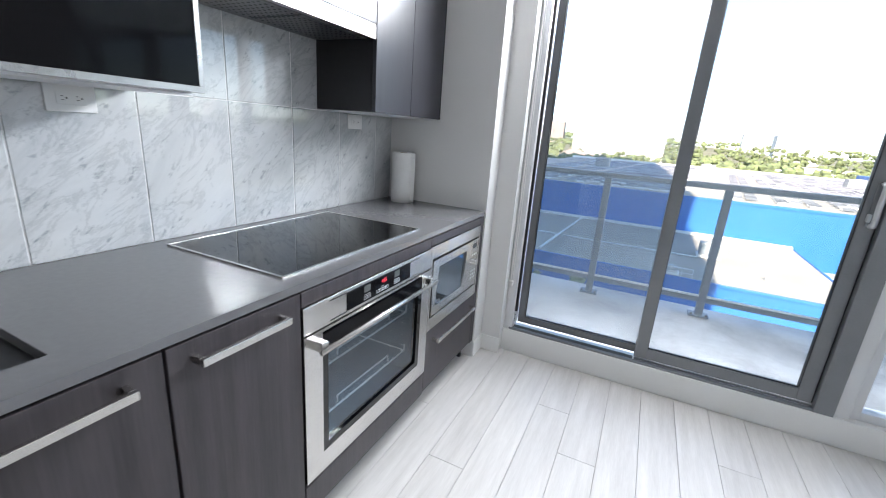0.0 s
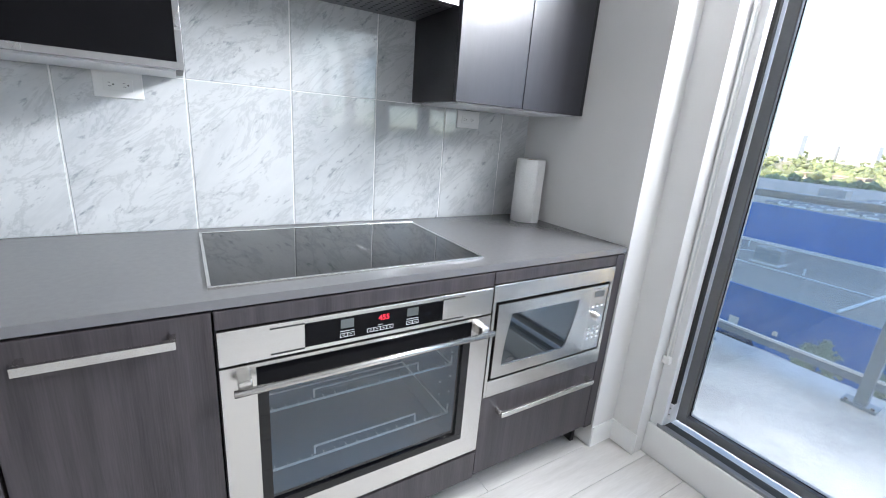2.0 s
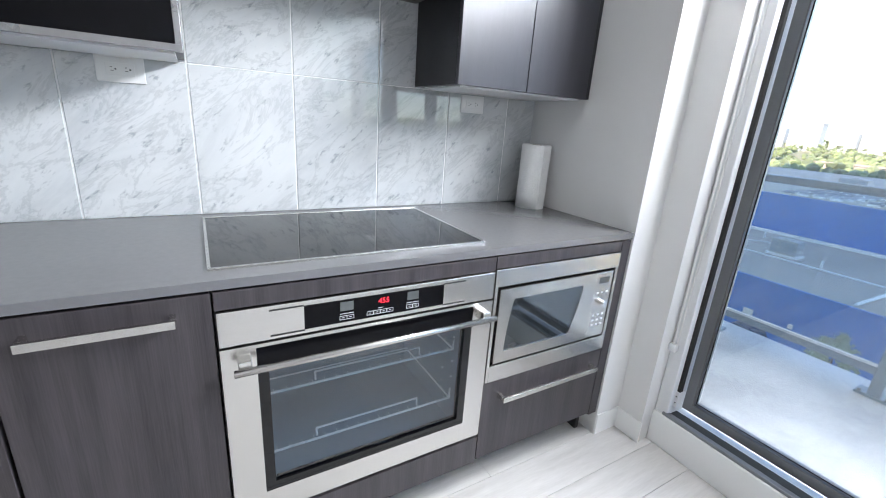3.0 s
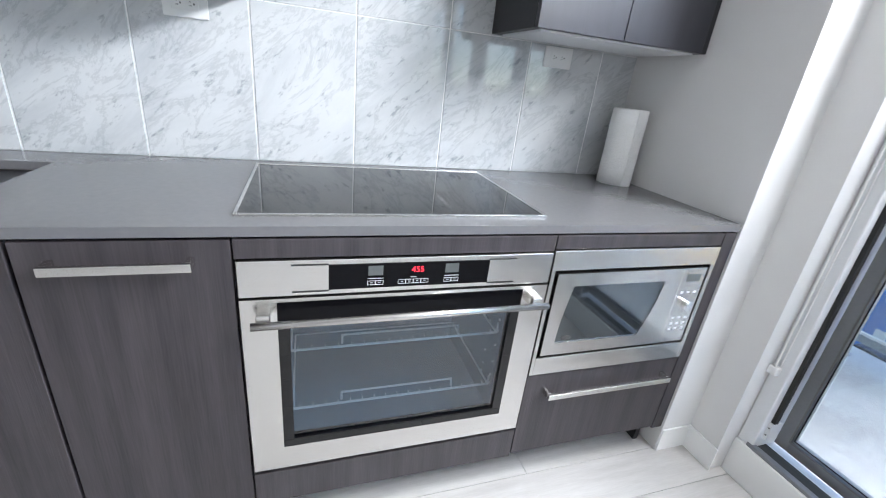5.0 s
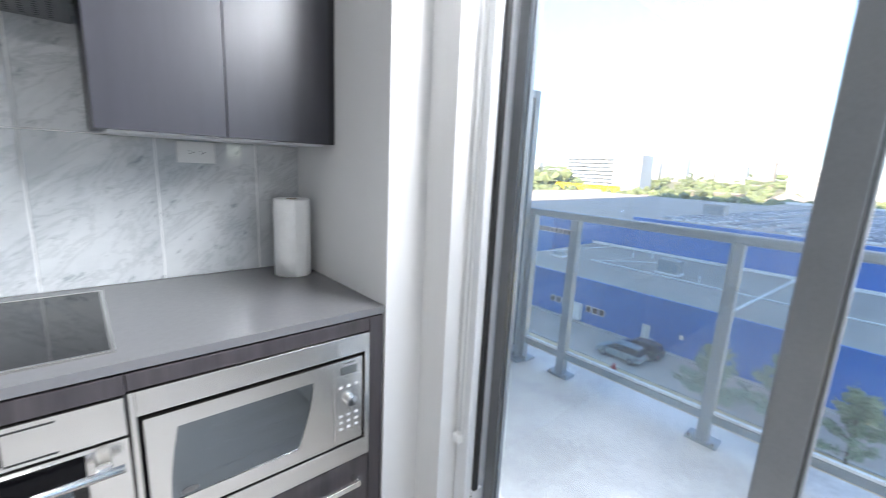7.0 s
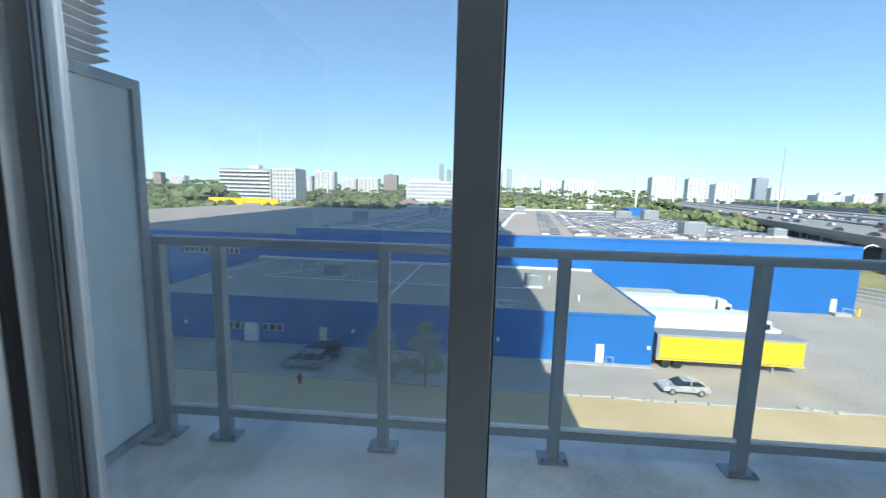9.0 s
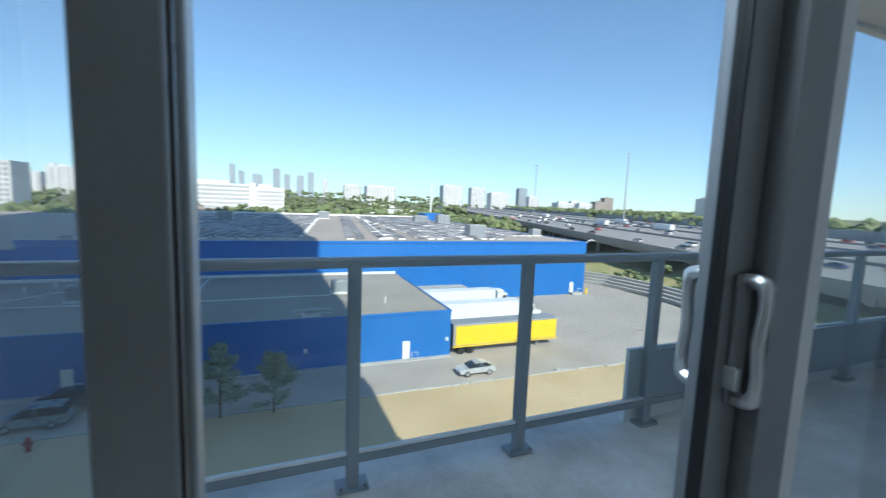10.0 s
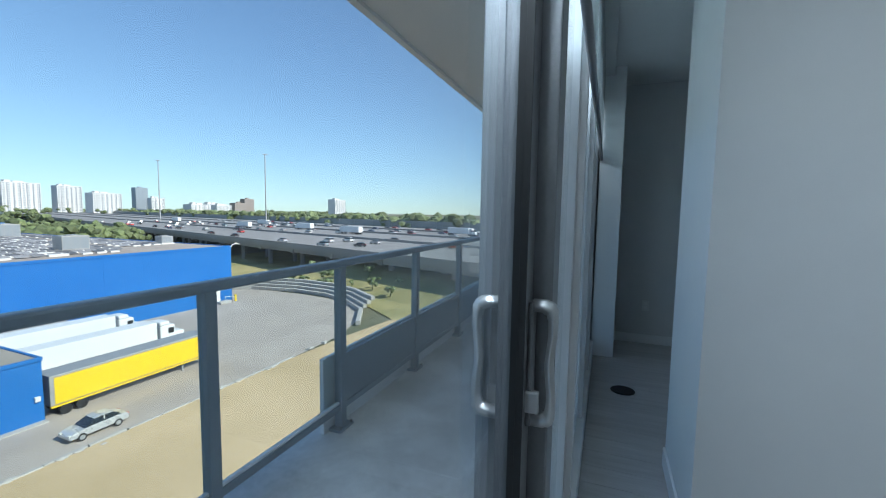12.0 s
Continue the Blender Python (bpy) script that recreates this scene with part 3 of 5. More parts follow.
tube(bm, [(0.07 + 0.1 - 0.1 * math.cos(a), -2.17, ZC + 0.30 + 0.1 * math.sin(a)) for a in [i * math.pi / 10 for i in range(11)]] , 0.013, 12)
rod(bm, (0.07, -2.17, ZC + 0.16), (0.07, -2.17, ZC + 0.30), 0.013, 12)
rod(bm, (0.27, -2.17, ZC + 0.30), (0.27, -2.17, ZC + 0.22), 0.016, 12)
part("spout", bm, M_CHROME, tap, smooth=True)
bm = bmesh.new()
rod(bm, (0.07, -2.15, ZC + 0.103), (0.07, -2.035, ZC + 0.103), 0.019, 24)
lev = part("valve", bm, M_CHROME, tap)
bm = bmesh.new()
rod(bm, (0.07, -2.045, ZC + 0.118), (0.055, -2.062, ZC + 0.195), 0.0042, 10)
part("lever", bm, M_CHROME, lev)

# cooktop
hob = thing("cooktop", "black glass induction cooktop with a thin steel frame", "cooktop", (0.32, -1.02, ZC))
CX0, CX1, CY0, CY1 = 0.070, 0.579, -1.400, -0.641
part("glass", boxes((CX0 + 0.008, CX1 - 0.008, CY0 + 0.008, CY1 - 0.008, ZC - 0.005, ZC + 0.0045)), M_BLACKGLASS, hob)
part("frame", boxes((CX0, CX0 + 0.008, CY0, CY1, ZC - 0.005, ZC + 0.006), (CX1 - 0.008, CX1, CY0, CY1, ZC - 0.005, ZC + 0.006), (CX0 + 0.008, CX1 - 0.008, CY0, CY0 + 0.008, ZC - 0.005, ZC + 0.006), (CX0 + 0.008, CX1 - 0.008, CY1 - 0.008, CY1, ZC - 0.005, ZC + 0.006), bevel=0.001), M_STEEL, hob)

# oven
OY0, OY1 = -1.3925, -0.6385
OX = XF + 0.004
oven = thing("built_in_oven", "wide stainless steel built-in oven with glass door", "oven", (0.4, -1.015, 0.235))
ctl = part("control_panel", boxes((XF - 0.03, OX, OY0, OY1, 0.753, 0.839), bevel=0.002), M_STEEL, oven)
part("display_glass", boxes((OX, OX + 0.002, -1.207, -0.820, 0.765, 0.826)), M_PANELBLACK, ctl)
for z in (0.7625, 0.8275):
    part("trim_line", boxes((OX, OX + 0.001, -1.285, -1.207, z - 0.0018, z + 0.0018)), M_SLOT, ctl)
    part("trim_line", boxes((OX, OX + 0.001, -0.820, -0.745, z - 0.0018, z + 0.0018)), M_SLOT, ctl)
words("clock_digits", "455", 0.021, (OX + 0.0022, -1.003, 0.808), FACE_EAST, M_RED, ctl)
for y in (-1.103, -0.918):
    part("lcd_window", boxes((OX + 0.002, OX + 0.0026, y - 0.017, y + 0.017, 0.797, 0.821)), M_LCD, ctl)
for y, n in ((-1.103, 2), (-1.013, 4), (-0.918, 2)):
    w = 0.0185
    for i in range(n):
        yc = y + (i - (n - 1) / 2) * w
        bm = boxes((OX + 0.002, OX + 0.0026, yc - w / 2, yc + w / 2, 0.7825, 0.7835), (OX + 0.002, OX + 0.0026, yc - w / 2, yc + w / 2, 0.7725, 0.7735), (OX + 0.002, OX + 0.0026, yc - w / 2, yc - w / 2 + 0.001, 0.7735, 0.7825), (OX + 0.002, OX + 0.0026, yc + w / 2 - 0.001, yc + w / 2, 0.7735, 0.7825), (OX + 0.002, OX + 0.0026, yc - 0.003, yc + 0.003, 0.7775, 0.7787))
        part("button_mark", bm, M_PRINT, ctl)
    part("caption_bar", boxes((OX + 0.002, OX + 0.0026, y - 0.018 * (1 if n == 2 else 0.4), y + 0.018 * (1 if n == 2 else 0.4), 0.7885, 0.7898)), M_PRINT, ctl)
GY0, GY1, GZ0, GZ1 = -1.305, -0.722, 0.322, 0.679
bm = bmesh.new()
loops = [[[bm.verts.new((xx, y, z)) for y, z in ((a, c), (b, c), (b, d), (a, d))] for a, b, c, d in ((OY0, OY1, 0.238, 0.747), (GY0 - 0.013, GY1 + 0.013, GZ0 - 0.012, 0.738))] for xx in (XF - 0.03, OX)]
for i in range(4):
    k = (i + 1) % 4
    (o0, i0), (o1, i1) = loops
    for q in ((o0[i], o0[k], i0[k], i0[i]), (o1[i], i1[i], i1[k], o1[k]), (o0[i], o1[i], o1[k], o0[k]), (i0[i], i0[k], i1[k], i1[i])):
        bm.faces.new(q)
bmesh.ops.recalc_face_normals(bm, faces=bm.faces)
door = part("door", bm, M_STEEL, oven)
part("dark_band", boxes((XF - 0.025, OX - 0.002, GY0 - 0.012, GY1 + 0.012, GZ1, 0.738)), M_PANELBLACK, door)
part("glass_border", boxes((XF - 0.02, OX - 0.001, GY0 - 0.012, GY0 + 0.012, GZ0 - 0.011, GZ1), (XF - 0.02, OX - 0.001, GY1 - 0.012, GY1 + 0.012, GZ0 - 0.011, GZ1), (XF - 0.02, OX - 0.001, GY0 + 0.012, GY1 - 0.012, GZ0 - 0.011, GZ0 + 0.012), (XF - 0.02, OX - 0.001, GY0 + 0.012, GY1 - 0.012, GZ1 - 0.008, GZ1)), M_BLACKGLASS, door)
part("pane", boxes((XF - 0.010, XF - 0.004, GY0 + 0.012, GY1 - 0.012, GZ0 + 0.012, GZ1 - 0.008)), M_OVENGLASS, door)
bm = bmesh.new()
rod(bm, (OX + 0.040, OY0 + 0.024, 0.705), (OX + 0.040, OY1 - 0.012, 0.705), 0.0088, 20)
hnd = part("handle", bm, M_STEEL, door, "round brushed steel door handle", True)
part("handle_bracket", boxes((OX - 0.001, OX + 0.036, OY0 + 0.034, OY0 + 0.062, 0.697, 0.727), bevel=0.003), M_STEEL, hnd)
part("handle_bracket", boxes((OX - 0.001, OX + 0.036, OY1 - 0.056, OY1 - 0.030, 0.697, 0.727), bevel=0.003), M_STEEL, hnd)
part("cavity", boxes((0.17, 0.18, GY0 - 0.01, GY1 + 0.01, 0.27, 0.70), (0.18, XF - 0.03, GY0 - 0.02, GY0 - 0.01, 0.27, 0.70), (0.18, XF - 0.03, GY1 + 0.01, GY1 + 0.02, 0.27, 0.70), (0.18, XF - 0.03, GY0 - 0.01, GY1 + 0.01, 0.262, 0.27), (0.18, XF - 0.03, GY0 - 0.01, GY1 + 0.01, 0.70, 0.708)), M_OVENIN, oven, "blue-grey enamel oven cavity")
for zr in (0.565, 0.378):
    bm = bmesh.new()
    xa, xb, ya, yb = 0.24, XF - 0.055, GY0 + 0.010, GY1 - 0.010
    tube(bm, [(xb, ya, zr + 0.03), (xb, ya, zr), (xb, yb, zr), (xb, yb, zr + 0.03)], 0.0036, 6)
    tube(bm, [(xb, ya, zr), (xa, ya, zr), (xa, yb, zr), (xb, yb, zr)], 0.003, 6)
    tube(bm, [(xb - 0.01, -1.17, zr + 0.003), (xb - 0.01, -1.17, zr + 0.028), (xb - 0.01, -0.85, zr + 0.028), (xb - 0.01, -0.85, zr + 0.003)], 0.003, 6)
    tube(bm, [(xa, ya + 0.04, zr + 0.03), (xa, ya + 0.04, zr + 0.055), (xa, yb - 0.03, zr + 0.055)], 0.0022, 6)
    for i in range(17):
        y = ya + (yb - ya) * (i + 0.5) / 17
        rod(bm, (xb - 0.012, y, zr + 0.003), (xb, y, zr + 0.001), 0.0013, 5)
    part("oven_rack", bm, M_WIRE, oven)
bm = bmesh.new()
for y in (GY0 - 0.008, GY1 + 0.008):
    for z in (0.36, 0.39, 0.44, 0.50, 0.55, 0.59, 0.63):
        for x in (0.50, 0.56):
            bmesh.ops.create_icosphere(bm, subdivisions=1, radius=0.004, matrix=Matrix.Translation((x, y, z)))
tagged(part("side_studs", bm, M_WIRE, oven), kind="stuff")

# microwave
micro = thing("built_in_microwave", "stainless steel built-in microwave in a steel trim frame", "microwave", (0.4, -0.35, 0.44))
MY0, MY1, MZ0, MZ1 = -0.6325, -0.0535, 0.440, 0.8445
UY0, UY1, UZ0, UZ1 = -0.611, -0.079, 0.511, 0.777
part("trim_frame", boxes((XF - 0.02, OX, MY0, UY0 - 0.010, MZ0, MZ1), (XF - 0.02, OX, UY1 + 0.010, MY1, MZ0, MZ1), (XF - 0.02, OX, UY0 - 0.010, UY1 + 0.010, MZ0, UZ0 - 0.010), (XF - 0.02, OX, UY0 - 0.010, UY1 + 0.010, UZ1 + 0.010, MZ1), bevel=0.0012), M_STEEL, micro)
# plate coloured black to give the gap around the door its shade
part("gap_shade_plate", boxes((XF - 0.10, XF - 0.09, UY0 - 0.02, UY1 + 0.02, UZ0 - 0.02, UZ1 + 0.02)), M_GASKET, micro)
WY0, WY1, WZ0, WZ1 = -0.573, -0.232, 0.552, 0.738
# door face with the window cut out: left side straight-slanted, right side bowed
N = 10
right = [(WY1 - 0.045 * (1 - (i / N)) ** 1.6, WZ0 + (WZ1 - WZ0) * i / N) for i in range(N + 1)]
left = [(WY0 + 0.022 * (1 - math.sin(math.pi * (0.5 + 0.5 * i / N))), WZ0 + (WZ1 - WZ0) * i / N) for i in range(N + 1)]
DY1 = -0.172
mdx = XF + 0.006
bm = bmesh.new()
prism(bm, [(UY0, UZ0), *[(WY0 - 0.001, UZ0)], *[q for q in left], (WY0 - 0.001, UZ1), (UY0, UZ1)], "x", mdx - 0.02, mdx)
prism(bm, [*right, (DY1, UZ1), (DY1, UZ0)][:], "x", mdx - 0.02, mdx)
prism(bm, [(WY0 - 0.001, UZ0), (DY1, UZ0), right[0], left[0]], "x", mdx - 0.02, mdx)
prism(bm, [left[-1], right[-1], (DY1, UZ1), (WY0 - 0.001, UZ1)], "x", mdx - 0.02, mdx)
mdoor = part("door", bm, M_STEEL, micro)
bm = bmesh.new()
prism(bm, [(WY0 - 0.004, WZ0 - 0.004), (WY1 + 0.004, WZ0 - 0.004), (WY1 + 0.004, WZ1 + 0.004), (WY0 - 0.004, WZ1 + 0.004)], "x", mdx - 0.012, mdx - 0.003)
part("window", bm, M_MIRRORGLASS, mdoor, "black mirror-like microwave window")
mp_ = part("control_panel", boxes((mdx - 0.02, mdx, DY1 + 0.0015, UY1, UZ0, UZ1), bevel=0.002), M_STEEL, micro)
part("display", boxes((mdx, mdx + 0.0012, -0.150, -0.098, 0.733, 0.757)), M_LCD, mp_)
part("caption_bar", boxes((mdx, mdx + 0.0006, -0.143, -0.105, 0.767, 0.7685)), M_SLOT, mp_)
badge = bmesh.new()
bmesh.ops.create_cone(badge, cap_ends=True, segments=24, radius1=0.018, radius2=0.018, depth=0.001, matrix=Matrix.Translation((mdx - 0.0024, -0.535, 0.566)) @ Matrix.Rotation(radians(90), 4, "Y") @ Matrix.Diagonal((0.42, 1, 1, 1)))
part("badge", badge, M_STEELD, mdoor, "small oval grey maker's badge")
bm = bmesh.new()
rod(bm, (mdx, -0.123, 0.652), (mdx + 0.016, -0.123, 0.652), 0.0165, 24)
rod(bm, (mdx + 0.016, -0.123, 0.652), (mdx + 0.02, -0.123, 0.652), 0.013, 24)
part("dial", bm, M_CHROME, mp_, "round chrome dial")
for i, (y, z) in enumerate([(yy, zz) for zz in (0.695, 0.603, 0.582, 0.562) for yy in (-0.150, -0.125, -0.100)]):
    part("button", boxes((mdx, mdx + 0.0012, y - 0.005, y + 0.005, z - 0.0035, z + 0.0035)), M_ALUW, mp_)
part("cavity_floor", boxes((XF - 0.09, mdx - 0.021, UY0, UY1, UZ0 - 0.006, UZ0 - 0.002)), M_SLOT, micro)

# wall units and hood
UX, UZ = 0.324, 1.389
UTOP = 2.36
wu = thing("wall_cabinet", "dark lacquered two-door wall cabinet over the counter", "cabinet", (0.16, -0.32, UZ), group="kitchen wall cabinets")
part("body", boxes((0.0, UX - 0.02, -0.628, -0.003, UZ, UTOP), bevel=0.001), M_LACQ_SIDE, wu)
part("door", boxes((UX - 0.019, UX, -0.6275, -0.3345, UZ - 0.001, UTOP), bevel=0.001), M_LACQ, wu)
part("door", boxes((UX - 0.019, UX, -0.3315, -0.0245, UZ - 0.001, UTOP), bevel=0.001), M_LACQ, wu)
part("filler", boxes((UX - 0.019, UX - 0.004, -0.0235, -0.003, UZ, UTOP)), M_LACQ_SIDE, wu)
part("light_rail", boxes((0.03, UX - 0.03, -0.60, -0.03, UZ - 0.006, UZ)), M_ALUW, wu, "pale metal under-panel")
wl = thing("wall_cabinet", "black glass lift-door wall cabinet with aluminium edge", "cabinet", (0.16, -1.9, UZ), group="kitchen wall cabinets")
part("body", boxes((0.0, UX - 0.022, -2.46, -1.402, UZ + 0.002, UTOP), bevel=0.001), M_LACQ_SIDE, wl)
dd = part("door", boxes((UX - 0.021, UX - 0.002, -2.455, -1.416, UZ + 0.012, UTOP)), M_PANELBLACK, wl)
part("door_frame", boxes((UX - 0.021, UX, -2.46, -1.402, UZ - 0.004, UZ + 0.012), (UX - 0.021, UX, -1.416, -1.402, UZ + 0.012, UTOP), bevel=0.0008), M_EDGE, dd, "thin aluminium door edge")
part("under_panel", boxes((0.02, UX - 0.03, -2.44, -1.42, UZ - 0.008, UZ + 0.002)), M_ALUW, wl)
wh = thing("wall_cabinet", "dark lacquered wall cabinet above the hood", "cabinet", (0.16, -1.0, 1.73), group="kitchen wall cabinets")
part("body", boxes((0.0, UX - 0.02, -1.400, -0.630, 1.73, UTOP)), M_LACQ_SIDE, wh)
part("door", boxes((UX - 0.019, UX, -1.399, -0.6315, 1.728, UTOP), bevel=0.001), M_LACQ, wh)
hood = thing("range_hood", "slim stainless pull-out range hood above the cooktop", "range hood", (0.18, -1.0, 1.665))
part("body", boxes((0.005, UX - 0.012, -1.398, -0.640, 1.676, 1.728)), M_STEELD, hood)
part("front_strip", boxes((UX - 0.012, UX + 0.012, -1.398, -0.650, 1.667, 1.722), bevel=0.002), M_STEEL, hood)
for i in range(2):
    ya = -1.37 + i * 0.36
    part("filter", boxes((0.05, UX - 0.03, ya, ya + 0.35, 1.670, 1.677), bevel=0.001), M_STEELD, hood, "grey mesh grease filter")
bm = bmesh.new()
for i in range(26):
    for j in range(10):
        rod(bm, (0.07 + j * 0.022, -1.355 + i * 0.027, 1.6695), (0.07 + j * 0.022, -1.355 + i * 0.027, 1.6705), 0.0055, 6)
tagged(part("filter_holes", bm, M_SLOT, hood), kind="stuff")


def outlet(y, z):
    o = thing("wall_outlet", "white double power outlet on the marble backsplash", "outlet", (0.0, y, z), group="backsplash outlets")
    part("plate", boxes((0.0005, 0.006, y - 0.0575, y + 0.0575, z - 0.0355, z + 0.0355), bevel=0.002), M_WHITEP, o)
    part("insert", boxes((0.006, 0.0085, y - 0.034, y + 0.034, z - 0.0165, z + 0.0165), bevel=0.001), M_WHITEP, o)
    for yc in (y - 0.017, y + 0.017):
        bm = boxes((0.0085, 0.0088, yc - 0.006, yc - 0.001, z + 0.004, z + 0.0055), (0.0085, 0.0088, yc - 0.006, yc + 0.001, z - 0.0055, z - 0.004))
        rod(bm, (0.0085, yc + 0.006, z), (0.0088, yc + 0.006, z), 0.0023, 10)
        part("socket", bm, M_SLOT, o)
    return o


outlet(-1.563, 1.348)
outlet(-0.353, 1.343)
part("adapter", boxes((0.002, 0.03, -1.605, -1.525, 1.380, 1.3885), bevel=0.001), M_WHITEP, bpy.data.objects["wall_outlet"])

towel = thing("paper_towel_roll", "white paper towel roll standing on the counter", "paper towel", (0.143, -0.084, ZC))
bm = bmesh.new()
R = 0.064
NS = 48
prof = [(0.021, 0.0), (R, 0.001), (R + 0.0008, 0.07), (R - 0.0006, 0.14), (R + 0.0006, 0.21), (R, 0.278), (R - 0.003, 0.281), (0.021, 0.279), (0.021, 0.02)]
rings = [[bm.verts.new((0.143 + r * math.cos(2 * math.pi * k / NS), -0.084 + r * math.sin(2 * math.pi * k / NS), ZC + z)) for k in range(NS)] for r, z in prof]
for a, b in zip(rings, rings[1:]):
    for k in range(NS):
        bm.faces.new((a[k], a[(k + 1) % NS], b[(k + 1) % NS], b[k]))
part("paper", bm, M_PAPER, towel, smooth=True)
bm = boxes((0.143 + R - 0.002, 0.143 + R + 0.0015, -0.10, -0.06, ZC + 0.001, ZC + 0.279))
part("loose_sheet", bm, M_PAPER, towel)
bm = bmesh.new()
rod(bm, (0.143, -0.084, ZC + 0.002), (0.143, -0.084, ZC + 0.2795), 0.021, 24, caps=False)
part("core", bm, mat("cardboard", (0.30, 0.22, 0.15), (0.36, 0.27, 0.19), 20, 0.9), towel, "brown cardboard core")

# ---- blinds, far room ----
chain = thing("blind_chain", "white roller blind chain in a holder on the jamb", "blind chain", (0.79, 0.2, 0.45))
bm = bmesh.new()
tube(bm, [(0.780, 0.203, 2.4), (0.780, 0.203, 0.47)], 0.0025, 6)
tube(bm, [(0.788, 0.214, 2.4), (0.788, 0.214, 0.47)], 0.0025, 6)
part("cord", bm, M_WHITEP, chain)
part("holder", boxes((0.764, 0.795, 0.194, 0.220, 0.440, 0.472), bevel=0.005), M_WHITEP, chain, "small clear plastic holder")
blind = thing("roller_blind", "pale roller blind, mostly raised, with a metal hem bar", "blind", (4.2, 0.2, 2.05))
part("fabric", boxes((2.46, 5.98, 0.205, 0.207, 1.93, 2.72)), M_BLIND, blind)
bm = bmesh.new()
rod(bm, (2.45, 0.206, 1.925), (5.99, 0.206, 1.925), 0.014, 16)
part("hem_bar", bm, M_ALU, blind, smooth=True)
part("cassette", boxes((2.45, 6.0, 0.12, 0.218, 2.70, CEIL), bevel=0.006), M_TRIM, blind)
hole = thing("floor_disc", "flat black round disc on the wooden floor", "disc", (5.19, -0.045, 0.0))
bm = bmesh.new()
rod(bm, (5.19, -0.045, 0.0), (5.19, -0.045, 0.006), 0.09, 40)
rod(bm, (5.19, -0.045, 0.006), (5.19, -0.045, 0.010), 0.082, 40)
part("disc", bm, M_DARKDISC, hole)
o2 = thing("wall_outlet", "white power outlet low on the far wall", "outlet", (X_FAR, -0.3, 0.42))
part("plate", boxes((X_FAR - 0.006, X_FAR, -0.335, -0.265, 0.36, 0.475), bevel=0.002), M_WHITEP, o2)
part("socket", boxes((X_FAR - 0.0075, X_FAR - 0.006, -0.317, -0.283, 0.38, 0.412), (X_FAR - 0.0075, X_FAR - 0.006, -0.317, -0.283, 0.423, 0.455)), M_TRIM, o2)

# ---- outdoors ----
indoors = set(scene.objects)
GZ = -18.4
M_GROUND = mat("far_ground", (0.10, 0.11, 0.055), (0.22, 0.20, 0.13), 0.012, 0.95, bump=0.1, fine=0.4)
M_LAWN = mat("dry_lawn", (0.46, 0.34, 0.175), (0.68, 0.51, 0.31), 0.09, 0.95, bump=0, fine=1.7, spread=0.13)
M_ROAD = mat("old_asphalt", (0.37, 0.32, 0.275), (0.48, 0.42, 0.365), 0.15, 0.9, bump=0, fine=0.5)
M_SLOPE = mat("wild_grass", (0.17, 0.185, 0.06), (0.52, 0.43, 0.20), 0.10, 0.95, bump=0, fine=0.9, spread=0.13)
M_KERBC = mat("kerb_concrete", (0.40, 0.38, 0.35), (0.50, 0.48, 0.45), 0.6, 0.9, bump=0.2, fine=8)
M_BLUE = mat("blue_metal_panel", (0.016, 0.135, 0.44), (0.020, 0.155, 0.48), 0.15, 0.45, bump=0.02, fine=3)
M_BLUEL = mat("pale_blue_panel", (0.05, 0.19, 0.50), (0.07, 0.22, 0.54), 0.2, 0.5, bump=0.02)
M_ROOF = mat("gravel_roof", (0.30, 0.265, 0.23), (0.42, 0.37, 0.32), 0.12, 0.95, bump=0.3, fine=3.0, spread=0.1)
M_PARAPET = mat("white_coping", (0.66, 0.66, 0.64), (0.74, 0.74, 0.72), 0.5, 0.6)
M_YEL = mat("yellow_panel", (0.80, 0.55, 0.01), (0.86, 0.60, 0.015), 0.5, 0.45, bump=0.02)
M_WHITE = mat("white_trailer", (0.72, 0.72, 0.72), (0.80, 0.80, 0.80), 0.6, 0.45, bump=0.02)
M_GREYM = mat("grey_sheet_metal", (0.34, 0.34, 0.34), (0.44, 0.44, 0.43), 1.0, 0.5, 0.3, bump=0.03)
M_SOLAR = mat("solar_glass", (0.17, 0.17, 0.175), (0.27, 0.265, 0.26), 0.3, 0.22, bump=0, island=0.5)
M_TYRE = mat("tyre_rubber", (0.012, 0.012, 0.012), (0.02, 0.02, 0.02), 6, 0.8)
M_CARGLASS = mat("dark_car_glass", (0.012, 0.015, 0.018), (0.02, 0.024, 0.028), 3, 0.08, bump=0)
M_LAMP = mat("lamp_lens", (0.65, 0.65, 0.62), (0.75, 0.75, 0.72), 3, 0.2, bump=0)
M_TAIL = mat("red_lens", (0.35, 0.01, 0.01), (0.45, 0.015, 0.015), 3, 0.25, bump=0)
M_DECK = mat("bridge_concrete", (0.26, 0.25, 0.235), (0.36, 0.345, 0.325), 0.08, 0.9, bump=0.1, fine=2)
M_LANE = mat("highway_asphalt", (0.22, 0.215, 0.205), (0.29, 0.28, 0.27), 0.05, 0.9, bump=0.1, fine=2)
M_NOISE = mat("noise_wall", (0.24, 0.26, 0.26), (0.31, 0.33, 0.33), 0.1, 0.85)
M_FARW = mat("far_white_wall", (0.62, 0.62, 0.61), (0.70, 0.69, 0.67), 0.05, 0.7)
M_FARG = mat("far_grey_glass", (0.26, 0.30, 0.34), (0.32, 0.36, 0.40), 0.05, 0.35)
M_FARB = mat("far_brown_wall", (0.26, 0.21, 0.18), (0.33, 0.27, 0.23), 0.05, 0.8)
